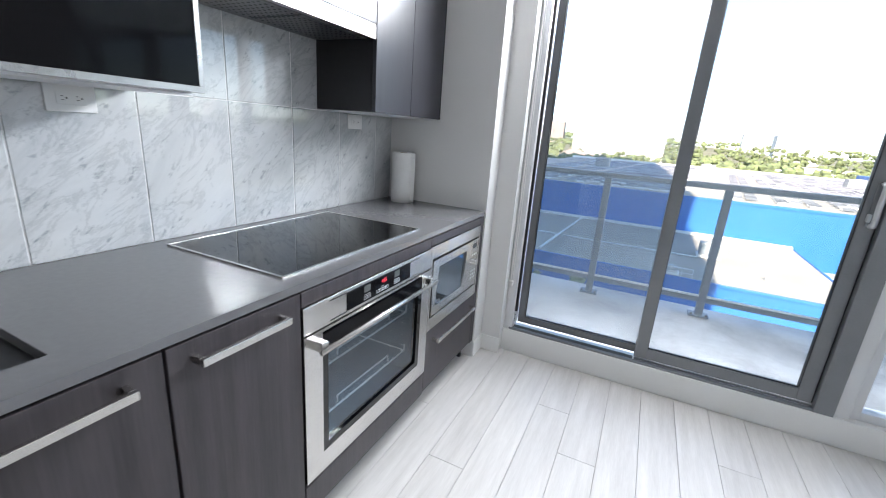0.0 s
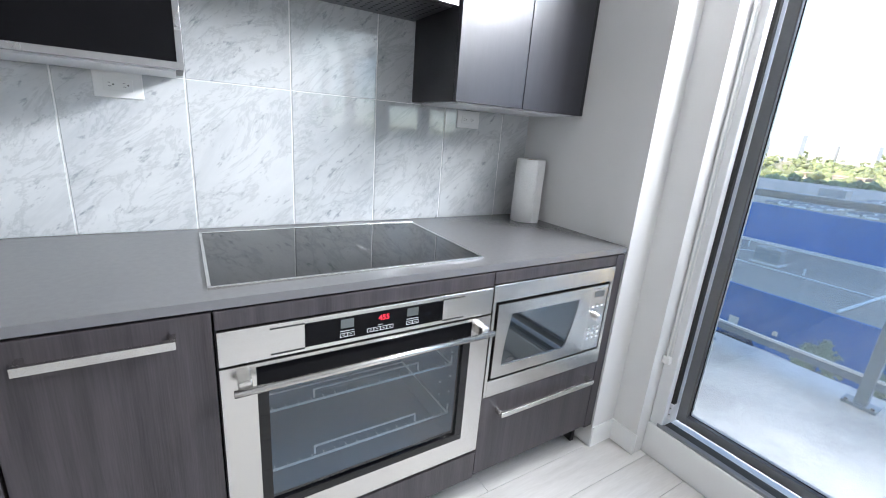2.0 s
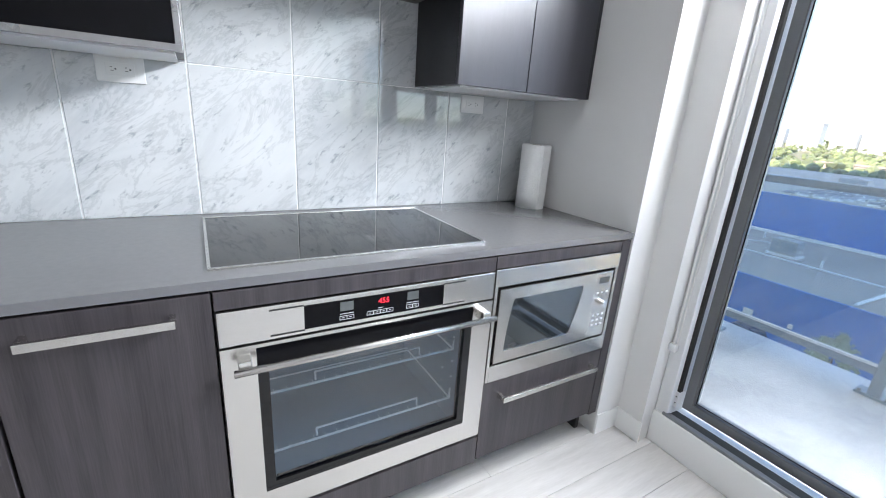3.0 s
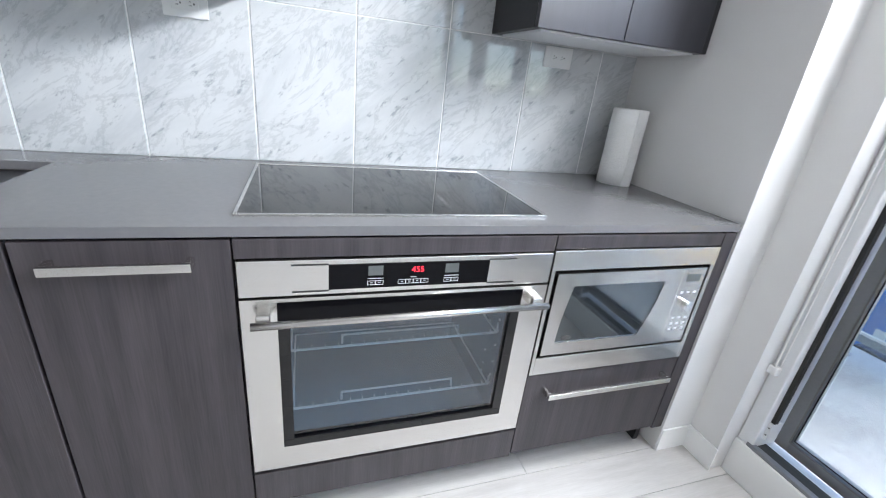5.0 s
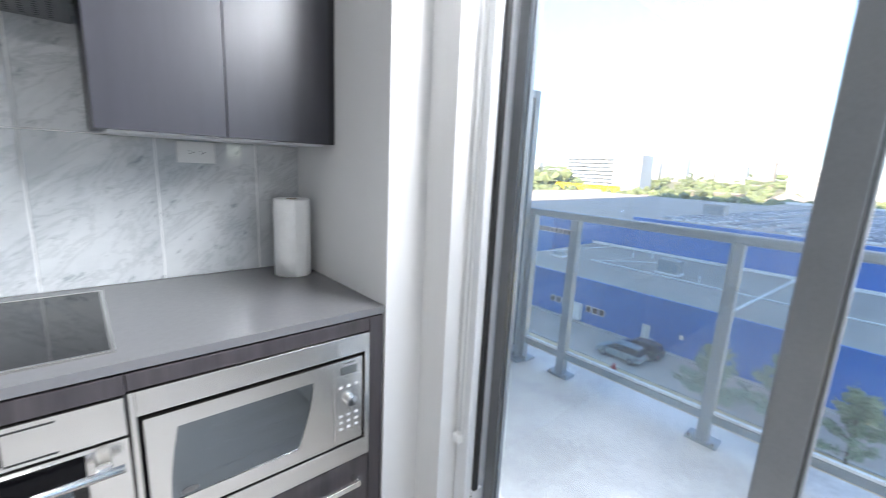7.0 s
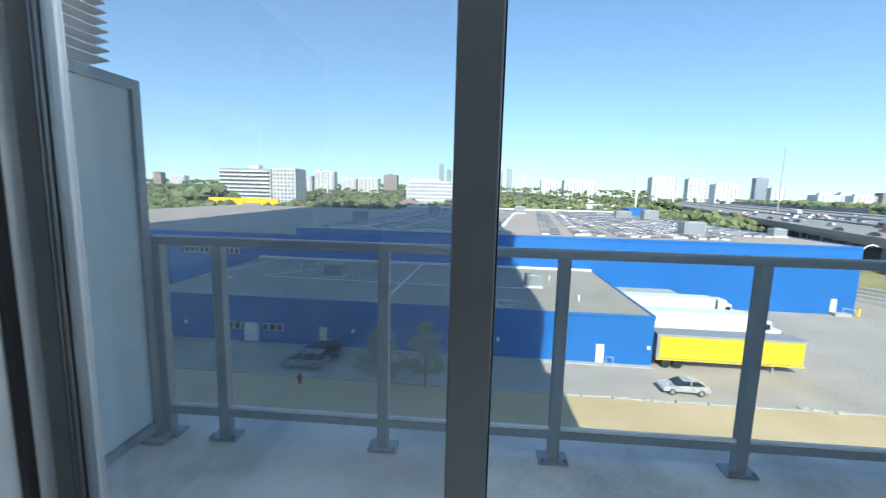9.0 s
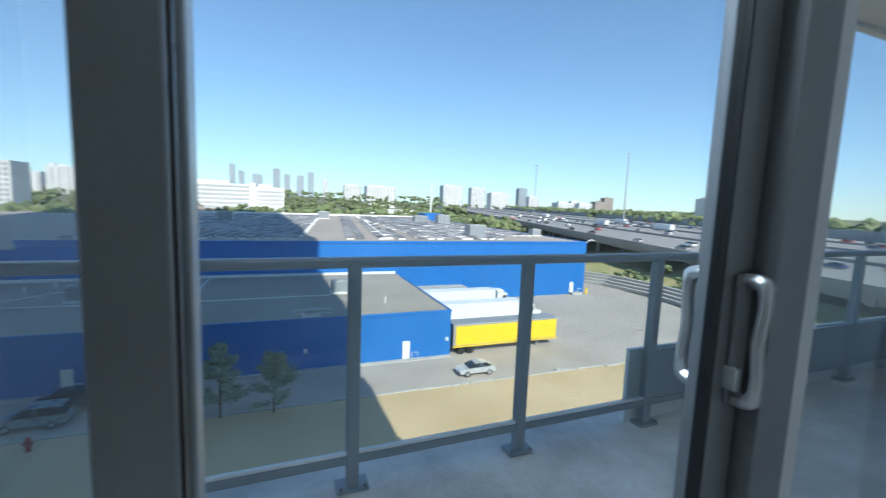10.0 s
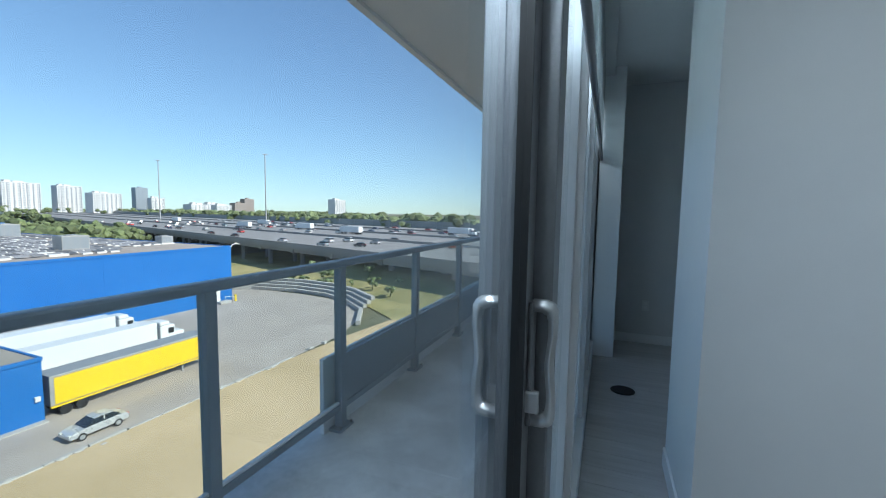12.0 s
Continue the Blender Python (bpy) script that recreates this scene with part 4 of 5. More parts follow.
# blue-grey of distance haze put into the wall colour of the farthest towers
M_FARH = mat("far_haze_tinted_wall", (0.30, 0.36, 0.41), (0.37, 0.43, 0.48), 0.05, 0.7)
M_FARWIN = mat("far_window_band", (0.22, 0.25, 0.28), (0.29, 0.32, 0.35), 0.1, 0.35)
M_LEAF = mat("foliage", (0.075, 0.11, 0.04), (0.19, 0.22, 0.095), 0.4, 0.8, bump=0.4, fine=2.5, island=0.45)
M_LEAFN = mat("near_foliage", (0.15, 0.21, 0.14), (0.30, 0.36, 0.24), 2.0, 0.7, bump=0.1, fine=12, island=0.4)
M_BARK = mat("bark", (0.09, 0.07, 0.05), (0.15, 0.12, 0.09), 6, 0.9, bump=0.4)
M_HYD = mat("red_hydrant", (0.28, 0.02, 0.015), (0.36, 0.03, 0.02), 6, 0.5)


def sheet(name, outline, z, material, label, category, thick=0.04):
    bm = bmesh.new()
    prism(bm, outline, "z", z - thick, z)
    return solid(name, bm, material, label, category)


bm = bmesh.new()
bmesh.ops.create_grid(bm, x_segments=8, y_segments=8, size=6000, matrix=Matrix.Translation((0, 1500, GZ - 0.12)))
ground = solid("ground", bm, M_GROUND, "dry green ground reaching the horizon", "ground")
ARC = [(79.0 + 6 * math.sin(a) - 3 * (a > 2.2), 62 - 23 * math.cos(a)) for a in [i * math.pi / 14 for i in range(15)]]
lot = sheet("parking_lot", [(20.5, 47.6), (20.5, 40.0), (44, 39.7), (56, 40.3), (66, 43.5), (73.5, 49.5), (78, 58), (79.5, 68), (79.5, 82), (76, 92), (66, 96), (21.9, 77.2)], GZ, M_ROAD, "pale worn asphalt loading yard", "yard")
road = sheet("road", [(-260, 39.9), (20.5, 39.9), (20.5, 47.6), (-260, 47.6)], GZ, M_ROAD, "worn grey asphalt service road", "road")
verge = sheet("lawn", [(-260, 2.5), (64, 2.5), (68, 37.6), (55, 39.2), (44, 39.5), (-260, 39.5)], GZ + 0.06, M_LAWN, "dry yellow-green mown grass", "lawn", 0.1)
hill = sheet("grass_slope", [(64, 2.5), (150, -60), (190, 160), (100, 150), (84, 100), (82, 68), (80, 56), (74, 46), (68, 37.6)], GZ + 0.08, M_SLOPE, "wild green and dry grass beside the highway", "lawn", 0.1)
pavement = sheet("pavement", [(-60, 47.6), (21.9, 47.6), (21.9, 48.4), (-60, 48.4)], GZ + 0.12, M_KERBC, "concrete walk along the warehouse", "pavement", 0.16)
random.seed(3)
kerb = thing("kerb", "broken pale concrete kerb between lawn and road", "kerb", (0, 39.7, GZ), kind="structure")
xk = -60.0
kerb_mesh = mesh_of("kerb_stone", boxes((0, 2.9, 0, 0.32, -0.05, 0.17), bevel=0.03), M_KERBC)
while xk < 45:
    k = hang(new("kerb_stone", kerb_mesh), kerb)
    k.location = (xk, 39.55 + random.uniform(-0.05, 0.05), GZ + random.uniform(-0.04, 0.02))
    k.rotation_euler = (0, 0, random.uniform(-0.03, 0.03))
    xk += 3.0
rubble = bmesh.new()
for i in range(26):
    x = random.choice([19, 34, 40, 46, 52]) + random.gauss(0, 1.6)
    s = random.uniform(0.15, 0.5)
    bmesh.ops.create_icosphere(rubble, subdivisions=1, radius=s, matrix=Matrix.Translation((x, 39.6 + random.gauss(0, 0.3), GZ + s * 0.3)) @ Matrix.Diagonal((1.5, 1, 0.5, 1)))
solid("kerb_rubble", rubble, M_KERBC, "loose lumps of broken concrete by the kerb", "rubble", kind="stuff")
# curved terraced retaining wall
wall_t = thing("retaining_wall", "curved terraced concrete block retaining wall", "wall", (80, 62, GZ))
for k in range(4):
    off = 1.0 * k
    pts = [(51 + off, 39.2), (62 + off, 41 - off * 0.5), (70.5 + off, 46 - off * 0.3), (76.5 + off, 53.5), (80 + off, 62), (81 + off, 72), (79 + off, 84), (74 + off, 92 + off)][1 + (k > 0):]
    for a, b in zip(pts, pts[1:]):
        d = Vector((b[0] - a[0], b[1] - a[1]))
        n = max(1, round(d.length / 2.2))
        for i in range(n):
            p0 = Vector(a) + d * (i / n)
            bm = bmesh.new()
            box(bm, 0.03, d.length / n - 0.03, -0.35, 0.45, 0, 0.8, 0.04, 1)
            blk = part("block", bm, M_KERBC, wall_t)
            blk.matrix_parent_inverse = Matrix.Translation(-wall_t.location)
            blk.matrix_basis = Matrix.Translation((p0.x, p0.y, GZ + 0.62 * k)) @ Matrix.Rotation(math.atan2(d.y, d.x), 4, "Z")

# low warehouse wing
LT = -12.55
low = thing("warehouse_wing", "low bright blue metal warehouse with a flat gravel roof", "warehouse", (-10, 62, GZ))
part("wall", boxes((-41.5, 21.9, 48.3, 77.0, GZ, LT)), M_BLUE, low)
part("roof", boxes((-41.3, 21.7, 48.5, 76.99, LT, LT + 0.12)), M_ROOF, low)
part("coping", boxes((-41.6, 22.0, 48.2, 48.5, LT - 0.12, LT + 0.22), bevel=0.03), M_BLUE, low)
part("coping", boxes((21.7, 22.0, 48.5, 76.9, LT - 0.12, LT + 0.22), bevel=0.03), M_BLUE, low)
part("coping", boxes((-41.6, 21.7, 76.2, 76.9, LT + 0.1, LT + 0.5)), M_PARAPET, low, "pale coping at the back of the roof")
for i in range(21):
    xs = -41.5 + i * 3.02
    part("wall_seam", boxes((xs, xs + 0.05, 48.285, 48.3, GZ, LT)), M_BLUE, low)
for xa, xb, zb in ((-40.4, -38.6, GZ + 0.3), (-18.25, -17.3, GZ + 0.25), (15.5, 16.45, GZ + 0.15)):
    d = part("door", boxes((xa, xb, 48.2, 48.3, zb, zb + 2.25), bevel=0.02), M_PARAPET, low, "white metal service door")
    part("step", boxes((xa - 0.6, xb + 0.9, 47.5, 48.25, GZ, zb)), M_KERBC, d)
    bm = bmesh.new()
    for xr in (xb + 0.85,):
        tube(bm, [(xr, 47.55, zb), (xr, 47.55, zb + 1.0), (xb + 0.1, 47.55, zb + 1.0), (xb + 0.1, 47.55, zb)], 0.03, 6)
    part("rail", bm, M_PARAPET, d)
part("porch", boxes((-27.8, -26.2, 47.6, 48.3, GZ + 0.4, GZ + 2.6), bevel=0.03), M_PARAPET, low, "small white entry box")
for i in range(9):
    xa = -31.3 + i * 0.93
    if -28.2 < xa < -26.0:
        continue
    wv = part("window", boxes((xa, xa + 0.80, 48.25, 48.31, -16.7, -15.8), bevel=0.02), M_PARAPET, low)
    part("pane", boxes((xa + 0.08, xa + 0.72, 48.235, 48.25, -16.62, -15.88)), M_CARGLASS, wv)
for xl in (-13.88, 3.99, 21.4, -36.0):
    part("wall_lamp", boxes((xl - 0.2, xl + 0.2, 48.05, 48.3, -16.35, -15.9), bevel=0.03), M_PARAPET, low)


def roof_unit(x, y, z, w, d, h):
    u = thing("rooftop_unit", "grey metal rooftop air conditioner on the flat roof", "air conditioner", (x, y, z), group="rooftop units")
    part("casing", boxes((x - w / 2, x + w / 2, y - d / 2, y + d / 2, z + 0.25, z + h), bevel=0.05), M_GREYM, u)
    part("skid", boxes((x - w / 2 - 0.2, x + w / 2 + 0.2, y - d / 2 - 0.2, y + d / 2 + 0.2, z, z + 0.25)), M_PARAPET, u)
    for i in range(3):
        xa = x - w / 2 + 0.12 + i * (w - 0.2) / 3
        part("louvre", boxes((xa, xa + (w - 0.2) / 3 - 0.12, y - d / 2 - 0.03, y - d / 2, z + 0.5, z + h - 0.2)), M_FARWIN, u)
    bm = bmesh.new()
    rod(bm, (x, y, z + h), (x, y, z + h + 0.15), min(w, d) * 0.32, 16)
    part("fan_ring", bm, M_GREYM, u)
    return u


RZ = LT + 0.12
roof_unit(-21.4, 62.5, RZ, 2.9, 1.9, 2.1)
roof_unit(9.4, 61.6, RZ, 2.3, 1.7, 1.9)
roof_unit(-36.9, 57.8, RZ, 1.6, 1.2, 0.9)
roof_unit(4.7, 49.8, RZ, 1.5, 1.0, 0.8)


def guard(x0, x1, y, z):
    g = thing("roof_guardrail", "thin pale metal guardrail at the roof edge", "guardrail", ((x0 + x1) / 2, y, z))
    for zz in (0.5, 1.0):
        bm = bmesh.new()
        rod(bm, (x0, y, z + zz), (x1, y, z + zz), 0.03, 6)
        part("rail", bm, M_PARAPET, g)
    n = 5
    for i in range(n):
        bm = bmesh.new()
        xx = x0 + (x1 - x0) * i / (n - 1)
        rod(bm, (xx, y, z), (xx, y, z + 1.0), 0.03, 6)
        part("post", bm, M_PARAPET, g)


guard(2.6, 6.9, 48.8, RZ)


def pipe(pts, r=0.10):
    bm = bmesh.new()
    tube(bm, [(x, y, RZ + r) for x, y in pts], r, 6)
    solid("roof_pipe", bm, M_PARAPET, "white pipe lying along the gravel roof", "pipe", kind="")


pipe([(-32.5, 60.0), (-5.6, 59.2), (8.0, 59.8)])
pipe([(-10.2, 49.2), (-9.3, 75.4)], 0.16)
pipe([(-43.0 + 2, 57.8), (-37.0, 75.5)], 0.07)
pipe([(-32.4, 60.0), (-26.0, 68.0), (-22.0, 68.0)], 0.07)
for x, y in ((-29.8, 68.8), (-27.5, 71.0), (-17.0, 61.0), (14.5, 54.0), (12.6, 66.5)):
    v = thing("roof_vent", "small white vent pipe on the roof", "vent", (x, y, RZ), group="roof vents")
    bm = bmesh.new()
    rod(bm, (x, y, RZ), (x, y, RZ + 0.7), 0.12, 10)
    part("stack", bm, M_PARAPET, v)
    bm = bmesh.new()
    rod(bm, (x, y, RZ + 0.7), (x, y, RZ + 0.85), 0.22, 10, 0.1)
    part("cap", bm, M_PARAPET, v)

# main warehouse
BT = -6.6
big = thing("warehouse", "huge bright blue metal warehouse with a flat roof", "warehouse", (10, 150, GZ))
part("wall", boxes((-34.3, 67.0, 77.0, 196.0, GZ, BT)), M_BLUE, big)
part("roof", boxes((-34.0, 66.7, 77.4, 195.6, BT, BT + 0.15)), M_ROOF, big)
part("coping", boxes((-34.4, 67.1, 76.9, 77.4, BT - 0.1, BT + 0.3)), M_BLUE, big)
part("coping", boxes((66.7, 67.1, 77.4, 196, BT - 0.1, BT + 0.3)), M_BLUE, big)
part("coping", boxes((-34, 66.7, 195.2, 196, BT + 0.1, BT + 1.0)), M_PARAPET, big)
wing = part("west_wing", boxes((-120, -34.3, 78.2, 196, GZ, -7.9)), M_BLUE, big)
part("wing_roof", boxes((-120, -34.4, 78.6, 196, -7.9, -7.75)), M_ROOF, big)
part("wing_front", boxes((-61.5, -52.0, 77.6, 78.2, GZ, -9.0)), M_BLUEL, big, "pale blue wall panel")
for i in range(12):
    xa = -59.0 + i * 1.05
    wv = part("window", boxes((xa, xa + 0.9, 77.5, 77.62, -12.0, -10.9)), M_PARAPET, big)
    part("pane", boxes((xa + 0.1, xa + 0.8, 77.47, 77.5, -11.9, -11.0)), M_CARGLASS, wv)
for i in range(14):
    xs = 24.0 + i * 3.1
    part("wall_seam", boxes((xs, xs + 0.06, 76.98, 77.0, GZ, BT)), M_BLUE, big)
d = part("door", boxes((63.0, 64.0, 76.9, 77.0, GZ + 0.5, GZ + 2.8)), M_PARAPET, big, "white metal door")
part("steps", boxes((63.0, 65.8, 75.6, 77.0, GZ, GZ + 0.5)), M_KERBC, d)
bm = bmesh.new()
tube(bm, [(64.2, 75.7, GZ + 0.5), (64.2, 75.7, GZ + 1.5), (66.4, 75.7, GZ + 1.2), (66.4, 75.7, GZ)], 0.05, 6)
part("rail", bm, M_PARAPET, d)
bm = bmesh.new()
tube(bm, [(66.9, 76.9, BT), (67.2, 76.7, BT + 0.5), (68.0, 76.6, BT + 0.8), (68.8, 76.6, BT + 0.5)], 0.12, 8)
part("floodlight", bm, M_PARAPET, big)
part("bollard", boxes((66.9, 67.3, 76.0, 76.4, GZ, GZ + 1.4)), M_YEL, big, "yellow corner post")
# solar panels in slanting rows, each on a pale ballast tray
random.seed(8)
sv, sf, tv = [], [], []
for r in range(35):
    for c in range(46):
        x = -31 + c * 2.1 + r * 0.35
        y = 81 + r * 3.1 + 0.05 * c
        if x > 62 - 10 * (r < 3) or 4 < x - r * 0.35 < 13 or c % 16 == 7 or (c + r // 9) % 23 == 4 or random.random() < 0.08:
            continue
        zz = BT + 0.3
        b = len(sv)
        for dx, dy, dz in ((0, 0, 0), (1.7, 0, 0), (1.7, 0.95, 0.30), (0, 0.95, 0.30)):
            sv.append((x + dx, y + dy, zz + dz))
            sv.append((x + dx, y + dy, zz + dz + 0.06))
        sf += [(b + 1, b + 3, b + 5, b + 7), (b, b + 6, b + 4, b + 2), (b, b + 2, b + 3, b + 1), (b + 2, b + 4, b + 5, b + 3), (b + 4, b + 6, b + 7, b + 5), (b + 6, b, b + 1, b + 7)]
        if random.random() < 0.75:
            tv += [(x, y, zz)]
me = bpy.data.meshes.new("solar_panels")
me.from_pydata(sv, [], sf)
me.materials.append(M_SOLAR)
sp = tagged(new("solar_panels", me), "rows of dark tilted solar panels on the roof", "solar panels", kind="stuff")
bt = bmesh.new()
for x, y, z in tv:
    box(bt, x + 0.1, x + 1.5, y - 0.42, y - 0.05, BT + 0.15, BT + 0.42)
solid("ballast_trays", bt, M_PARAPET, "pale ballast trays along the solar rows", "ballast", kind="stuff")
bv = bmesh.new()
for r in range(24):
    for k, xk in enumerate((2.5, 20, 38)):
        if random.random() < 0.8:
            x = xk + r * 0.5
            box(bv, x, x + 2.6, 82.2 + r * 4.4, 83.2 + r * 4.4, BT + 0.15, BT + 0.5)
solid("roof_walk_pads", bv, M_PARAPET, "white ballast pads between the solar panels", "ballast", kind="stuff")
roof_unit(45.2, 91, BT + 0.15, 4.2, 3.0, 2.8)
roof_unit(64.0, 94, BT + 0.15, 2.6, 2.2, 1.8)
roof_unit(56, 142, BT + 0.15, 4.5, 3.5, 3.4)
roof_unit(50, 150, BT + 0.15, 5, 3.5, 2.6)
roof_unit(-14, 135, BT + 0.15, 4, 3, 3)
roof_unit(-28, 100, BT + 0.15, 4, 3, 2.6)
roof_unit(16, 165, BT + 0.15, 4, 3, 2.8)
part("penthouse", boxes((58, 74 - 8, 168, 178, BT, BT + 3.2)), M_BLUE, big, "dark blue roof enclosure")
shop = thing("store_building", "low building with a broad yellow roof band", "store", (-110, 195, GZ))
part("wall", boxes((-135, -85, 216, 240, GZ, -8.5)), M_FARB, shop)
part("band", boxes((-148, -108, 215.2, 216.2, -9.6, -4.9)), M_YEL, shop, "bright yellow sign band")
part("roof_unit", boxes((-128, -118, 214, 215.2, -9.6, -7.4)), M_GREYM, shop)


# ---- vehicles ----
def car(name, label, paint, kind="sedan"):
    c = thing(name, label, "car", (0, 0, 0))
    if kind == "sedan":
        L, W, body = 4.6, 0.9, [(-2.3, 0.35), (-2.3, 0.85), (-2.15, 0.98), (-1.35, 1.02), (0.85, 0.98), (1.9, 0.86), (2.28, 0.68), (2.3, 0.35)]
        cab = [(-1.75, 1.0), (-1.15, 1.42), (-0.2, 1.47), (0.35, 1.40), (1.15, 0.97)]
    else:
        L, W, body = 4.9, 0.98, [(-2.45, 0.35), (-2.45, 1.0), (-2.4, 1.1), (0.9, 1.08), (1.9, 0.98), (2.4, 0.75), (2.45, 0.35)]
        cab = [(-2.35, 1.09), (-2.1, 1.68), (-1.6, 1.76), (0.1, 1.74), (0.55, 1.62), (1.35, 1.05)]
    bm = bmesh.new()
    prism(bm, body, "y", -W, W)
    bmesh.ops.bevel(bm, geom=list(bm.edges), offset=0.07, segments=2, affect="EDGES")
    part("body", bm, paint, c)
    bm = bmesh.new()
    prism(bm, cab, "y", -W + 0.1, W - 0.1)
    for v in bm.verts:
        if v.co.z > 1.2:
            v.co.y *= 0.84
    part("windows", bm, M_CARGLASS, c, "dark tinted glass")
    top = cab[1:-1]
    bm = bmesh.new()
    prism(bm, [(x, z + 0.0) for x, z in top] + [(x, z + 0.045) for x, z in reversed(top)], "y", -W * 0.74, W * 0.74)
    part("roof", bm, paint, c)
    bm = bmesh.new()
    xm = -0.35
    for s in (-1, 1):
        prism(bm, [(xm - 0.05, 1.0), (xm + 0.05, 1.0), (xm + 0.05, cab[2][1]), (xm - 0.05, cab[2][1])], "y", s * (W - 0.21) - 0.05, s * (W - 0.21) + 0.08)
    part("pillar", bm, paint, c)
    for x in (-L * 0.3, L * 0.305):
        for s in (-1, 1):
            bm = bmesh.new()
            rod(bm, (x, s * (W - 0.2), 0.33), (x, s * (W + 0.01), 0.33), 0.33, 20)
            w = part("wheel", bm, M_TYRE, c)
            bm = bmesh.new()
            rod(bm, (x, s * (W + 0.0), 0.33), (x, s * (W + 0.02), 0.33), 0.21, 14)
            part("rim", bm, M_GREYM, w)
    for s in (-1, 1):
        part("headlight", boxes((L / 2 - 0.16, L / 2 + 0.005, s * (W - 0.28) - 0.17, s * (W - 0.28) + 0.17, 0.62, 0.76), bevel=0.02), M_LAMP, c)
        part("taillight", boxes((-L / 2 - 0.01, -L / 2 + 0.1, s * (W - 0.22) - 0.15, s * (W - 0.22) + 0.15, 0.75, 0.92), bevel=0.02), M_TAIL, c)
    return c


def place(ob, x, y, z, turn):
    ob.matrix_basis = pose(x, y, z, 0, 0, turn)
    return ob


def paint(name, c):
    return mat(name, tuple(v * 0.94 for v in c), c, 1.0, 0.28, 0.3, bump=0, coat=0.5)


P_SILVER, P_TEAL, P_DARK, P_WHITE, P_RED, P_BLUE2, P_ORANGE = (paint(n, c) for n, c in (("silver_paint", (0.58, 0.59, 0.60)), ("grey_blue_paint", (0.30, 0.36, 0.38)), ("black_paint", (0.03, 0.035, 0.04)), ("white_paint", (0.75, 0.75, 0.74)), ("red_paint", (0.42, 0.03, 0.03)), ("blue_paint", (0.05, 0.10, 0.22)), ("orange_paint", (0.65, 0.13, 0.03))))
place(car("parked_car", "silver four-door sedan on the service road", P_SILVER), 22.7, 42.1, GZ, 180)
place(car("parked_van", "grey-blue minivan on the service road", P_TEAL, "van"), -17.7, 42.4, GZ, 180)
place(car("parked_van", "dark green minivan parked behind another", P_DARK, "van"), -16.9, 45.0, GZ, 180)


def trailer(name, label, side, L=16.2, skin=None):
    t = thing(name, label, "trailer", (0, 0, 0))
    part("box", boxes((0, L, -1.28, 1.28, 1.15, 4.05), bevel=0.04), skin or M_WHITE, t)
    if side:
        part("side_panel", boxes((0.35, L - 0.3, -1.31, -1.28, 1.25, 3.80)), side, t, "plain coloured side panel")
    n = 26
    for i in range(n):
        xr = 0.3 + (L - 0.6) * i / (n - 1)
        if not side:
            part("rib", boxes((xr - 0.02, xr + 0.02, -1.295, -1.28, 1.25, 3.95)), M_WHITE, t)
    part("underframe", boxes((0.5, L - 0.5, -0.5, 0.5, 0.85, 1.15)), M_GREYM, t)
    part("side_rail", boxes((0, L, -1.3, -1.24, 0.95, 1.12)), M_YEL if side else M_GREYM, t)
    for x in (1.2, 2.5):
        for s in (-1, 1):
            bm = bmesh.new()
            rod(bm, (x, s * 0.7, 0.5), (x, s * 1.25, 0.5), 0.5, 18)
            part("wheel", bm, M_TYRE, t)
    for s in (-1, 1):
        part("landing_leg", boxes((L - 3.2, L - 3.0, s * 0.8 - 0.08, s * 0.8 + 0.08, 0, 1.0)), M_GREYM, t)
    return t


def tractor(t, L):
    part("cab", boxes((L + 0.5, L + 2.6, -1.2, 1.2, 0.9, 3.3), bevel=0.15), M_WHITE, t)
    part("fairing", boxes((L + 0.5, L + 1.9, -1.15, 1.15, 3.3, 3.9), bevel=0.2), M_WHITE, t)
    part("hood", boxes((L + 2.5, L + 4.1, -1.0, 1.0, 0.8, 2.1), bevel=0.2), M_WHITE, t)
    part("windscreen", boxes((L + 2.55, L + 2.63, -1.0, 1.0, 2.15, 3.05)), M_CARGLASS, t)
    part("side_window", boxes((L + 1.6, L + 2.4, -1.215, -1.19, 2.1, 2.9)), M_CARGLASS, t)
    for x in (L + 0.3, L + 3.3):
        for s in (-1, 1):
            bm = bmesh.new()
            rod(bm, (x, s * 0.75, 0.5), (x, s * 1.22, 0.5), 0.5, 18)
            part("wheel", bm, M_TYRE, t)


place(trailer("semi_trailer", "yellow-sided semi-trailer backed to the warehouse", M_YEL, skin=M_GREYM), 22.3, 49.4, GZ, 0)
tk = trailer("truck", "white semi-truck with a long box trailer", None, 14.6)
tractor(tk, 14.6)
place(tk, 24.2, 59.6, GZ, 0)
tk2 = trailer("truck", "white semi-truck parked at the loading dock", None, 14.6)
tractor(tk2, 14.6)
place(tk2, 24.0, 68.5, GZ, 0)
dock = solid("loading_dock", boxes((21.9, 36.0, 73.0, 77.0, GZ, GZ + 3.2)), M_KERBC, "pale concrete loading dock against the warehouse", "dock", kind="")
hyd = thing("fire_hydrant", "red fire hydrant on the lawn edge", "hydrant", (-16.2, 38.0, GZ))
bm = bmesh.new()
rod(bm, (-16.2, 38.0, GZ), (-16.2, 38.0, GZ + 0.95), 0.17, 12)
bmesh.ops.create_icosphere(bm, subdivisions=2, radius=0.2, matrix=Matrix.Translation((-16.2, 38.0, GZ + 0.98)))
part("barrel", bm, M_HYD, hyd)
bm = bmesh.new()
rod(bm, (-16.55, 38.0, GZ + 0.68), (-15.85, 38.0, GZ + 0.68), 0.09, 10)
part("outlet", bm, M_HYD, hyd)

# ---- elevated highway ----
HU, HN = Vector((0.30, 0.954)), Vector((0.954, -0.30))
H0 = Vector((102.0, 78.5))
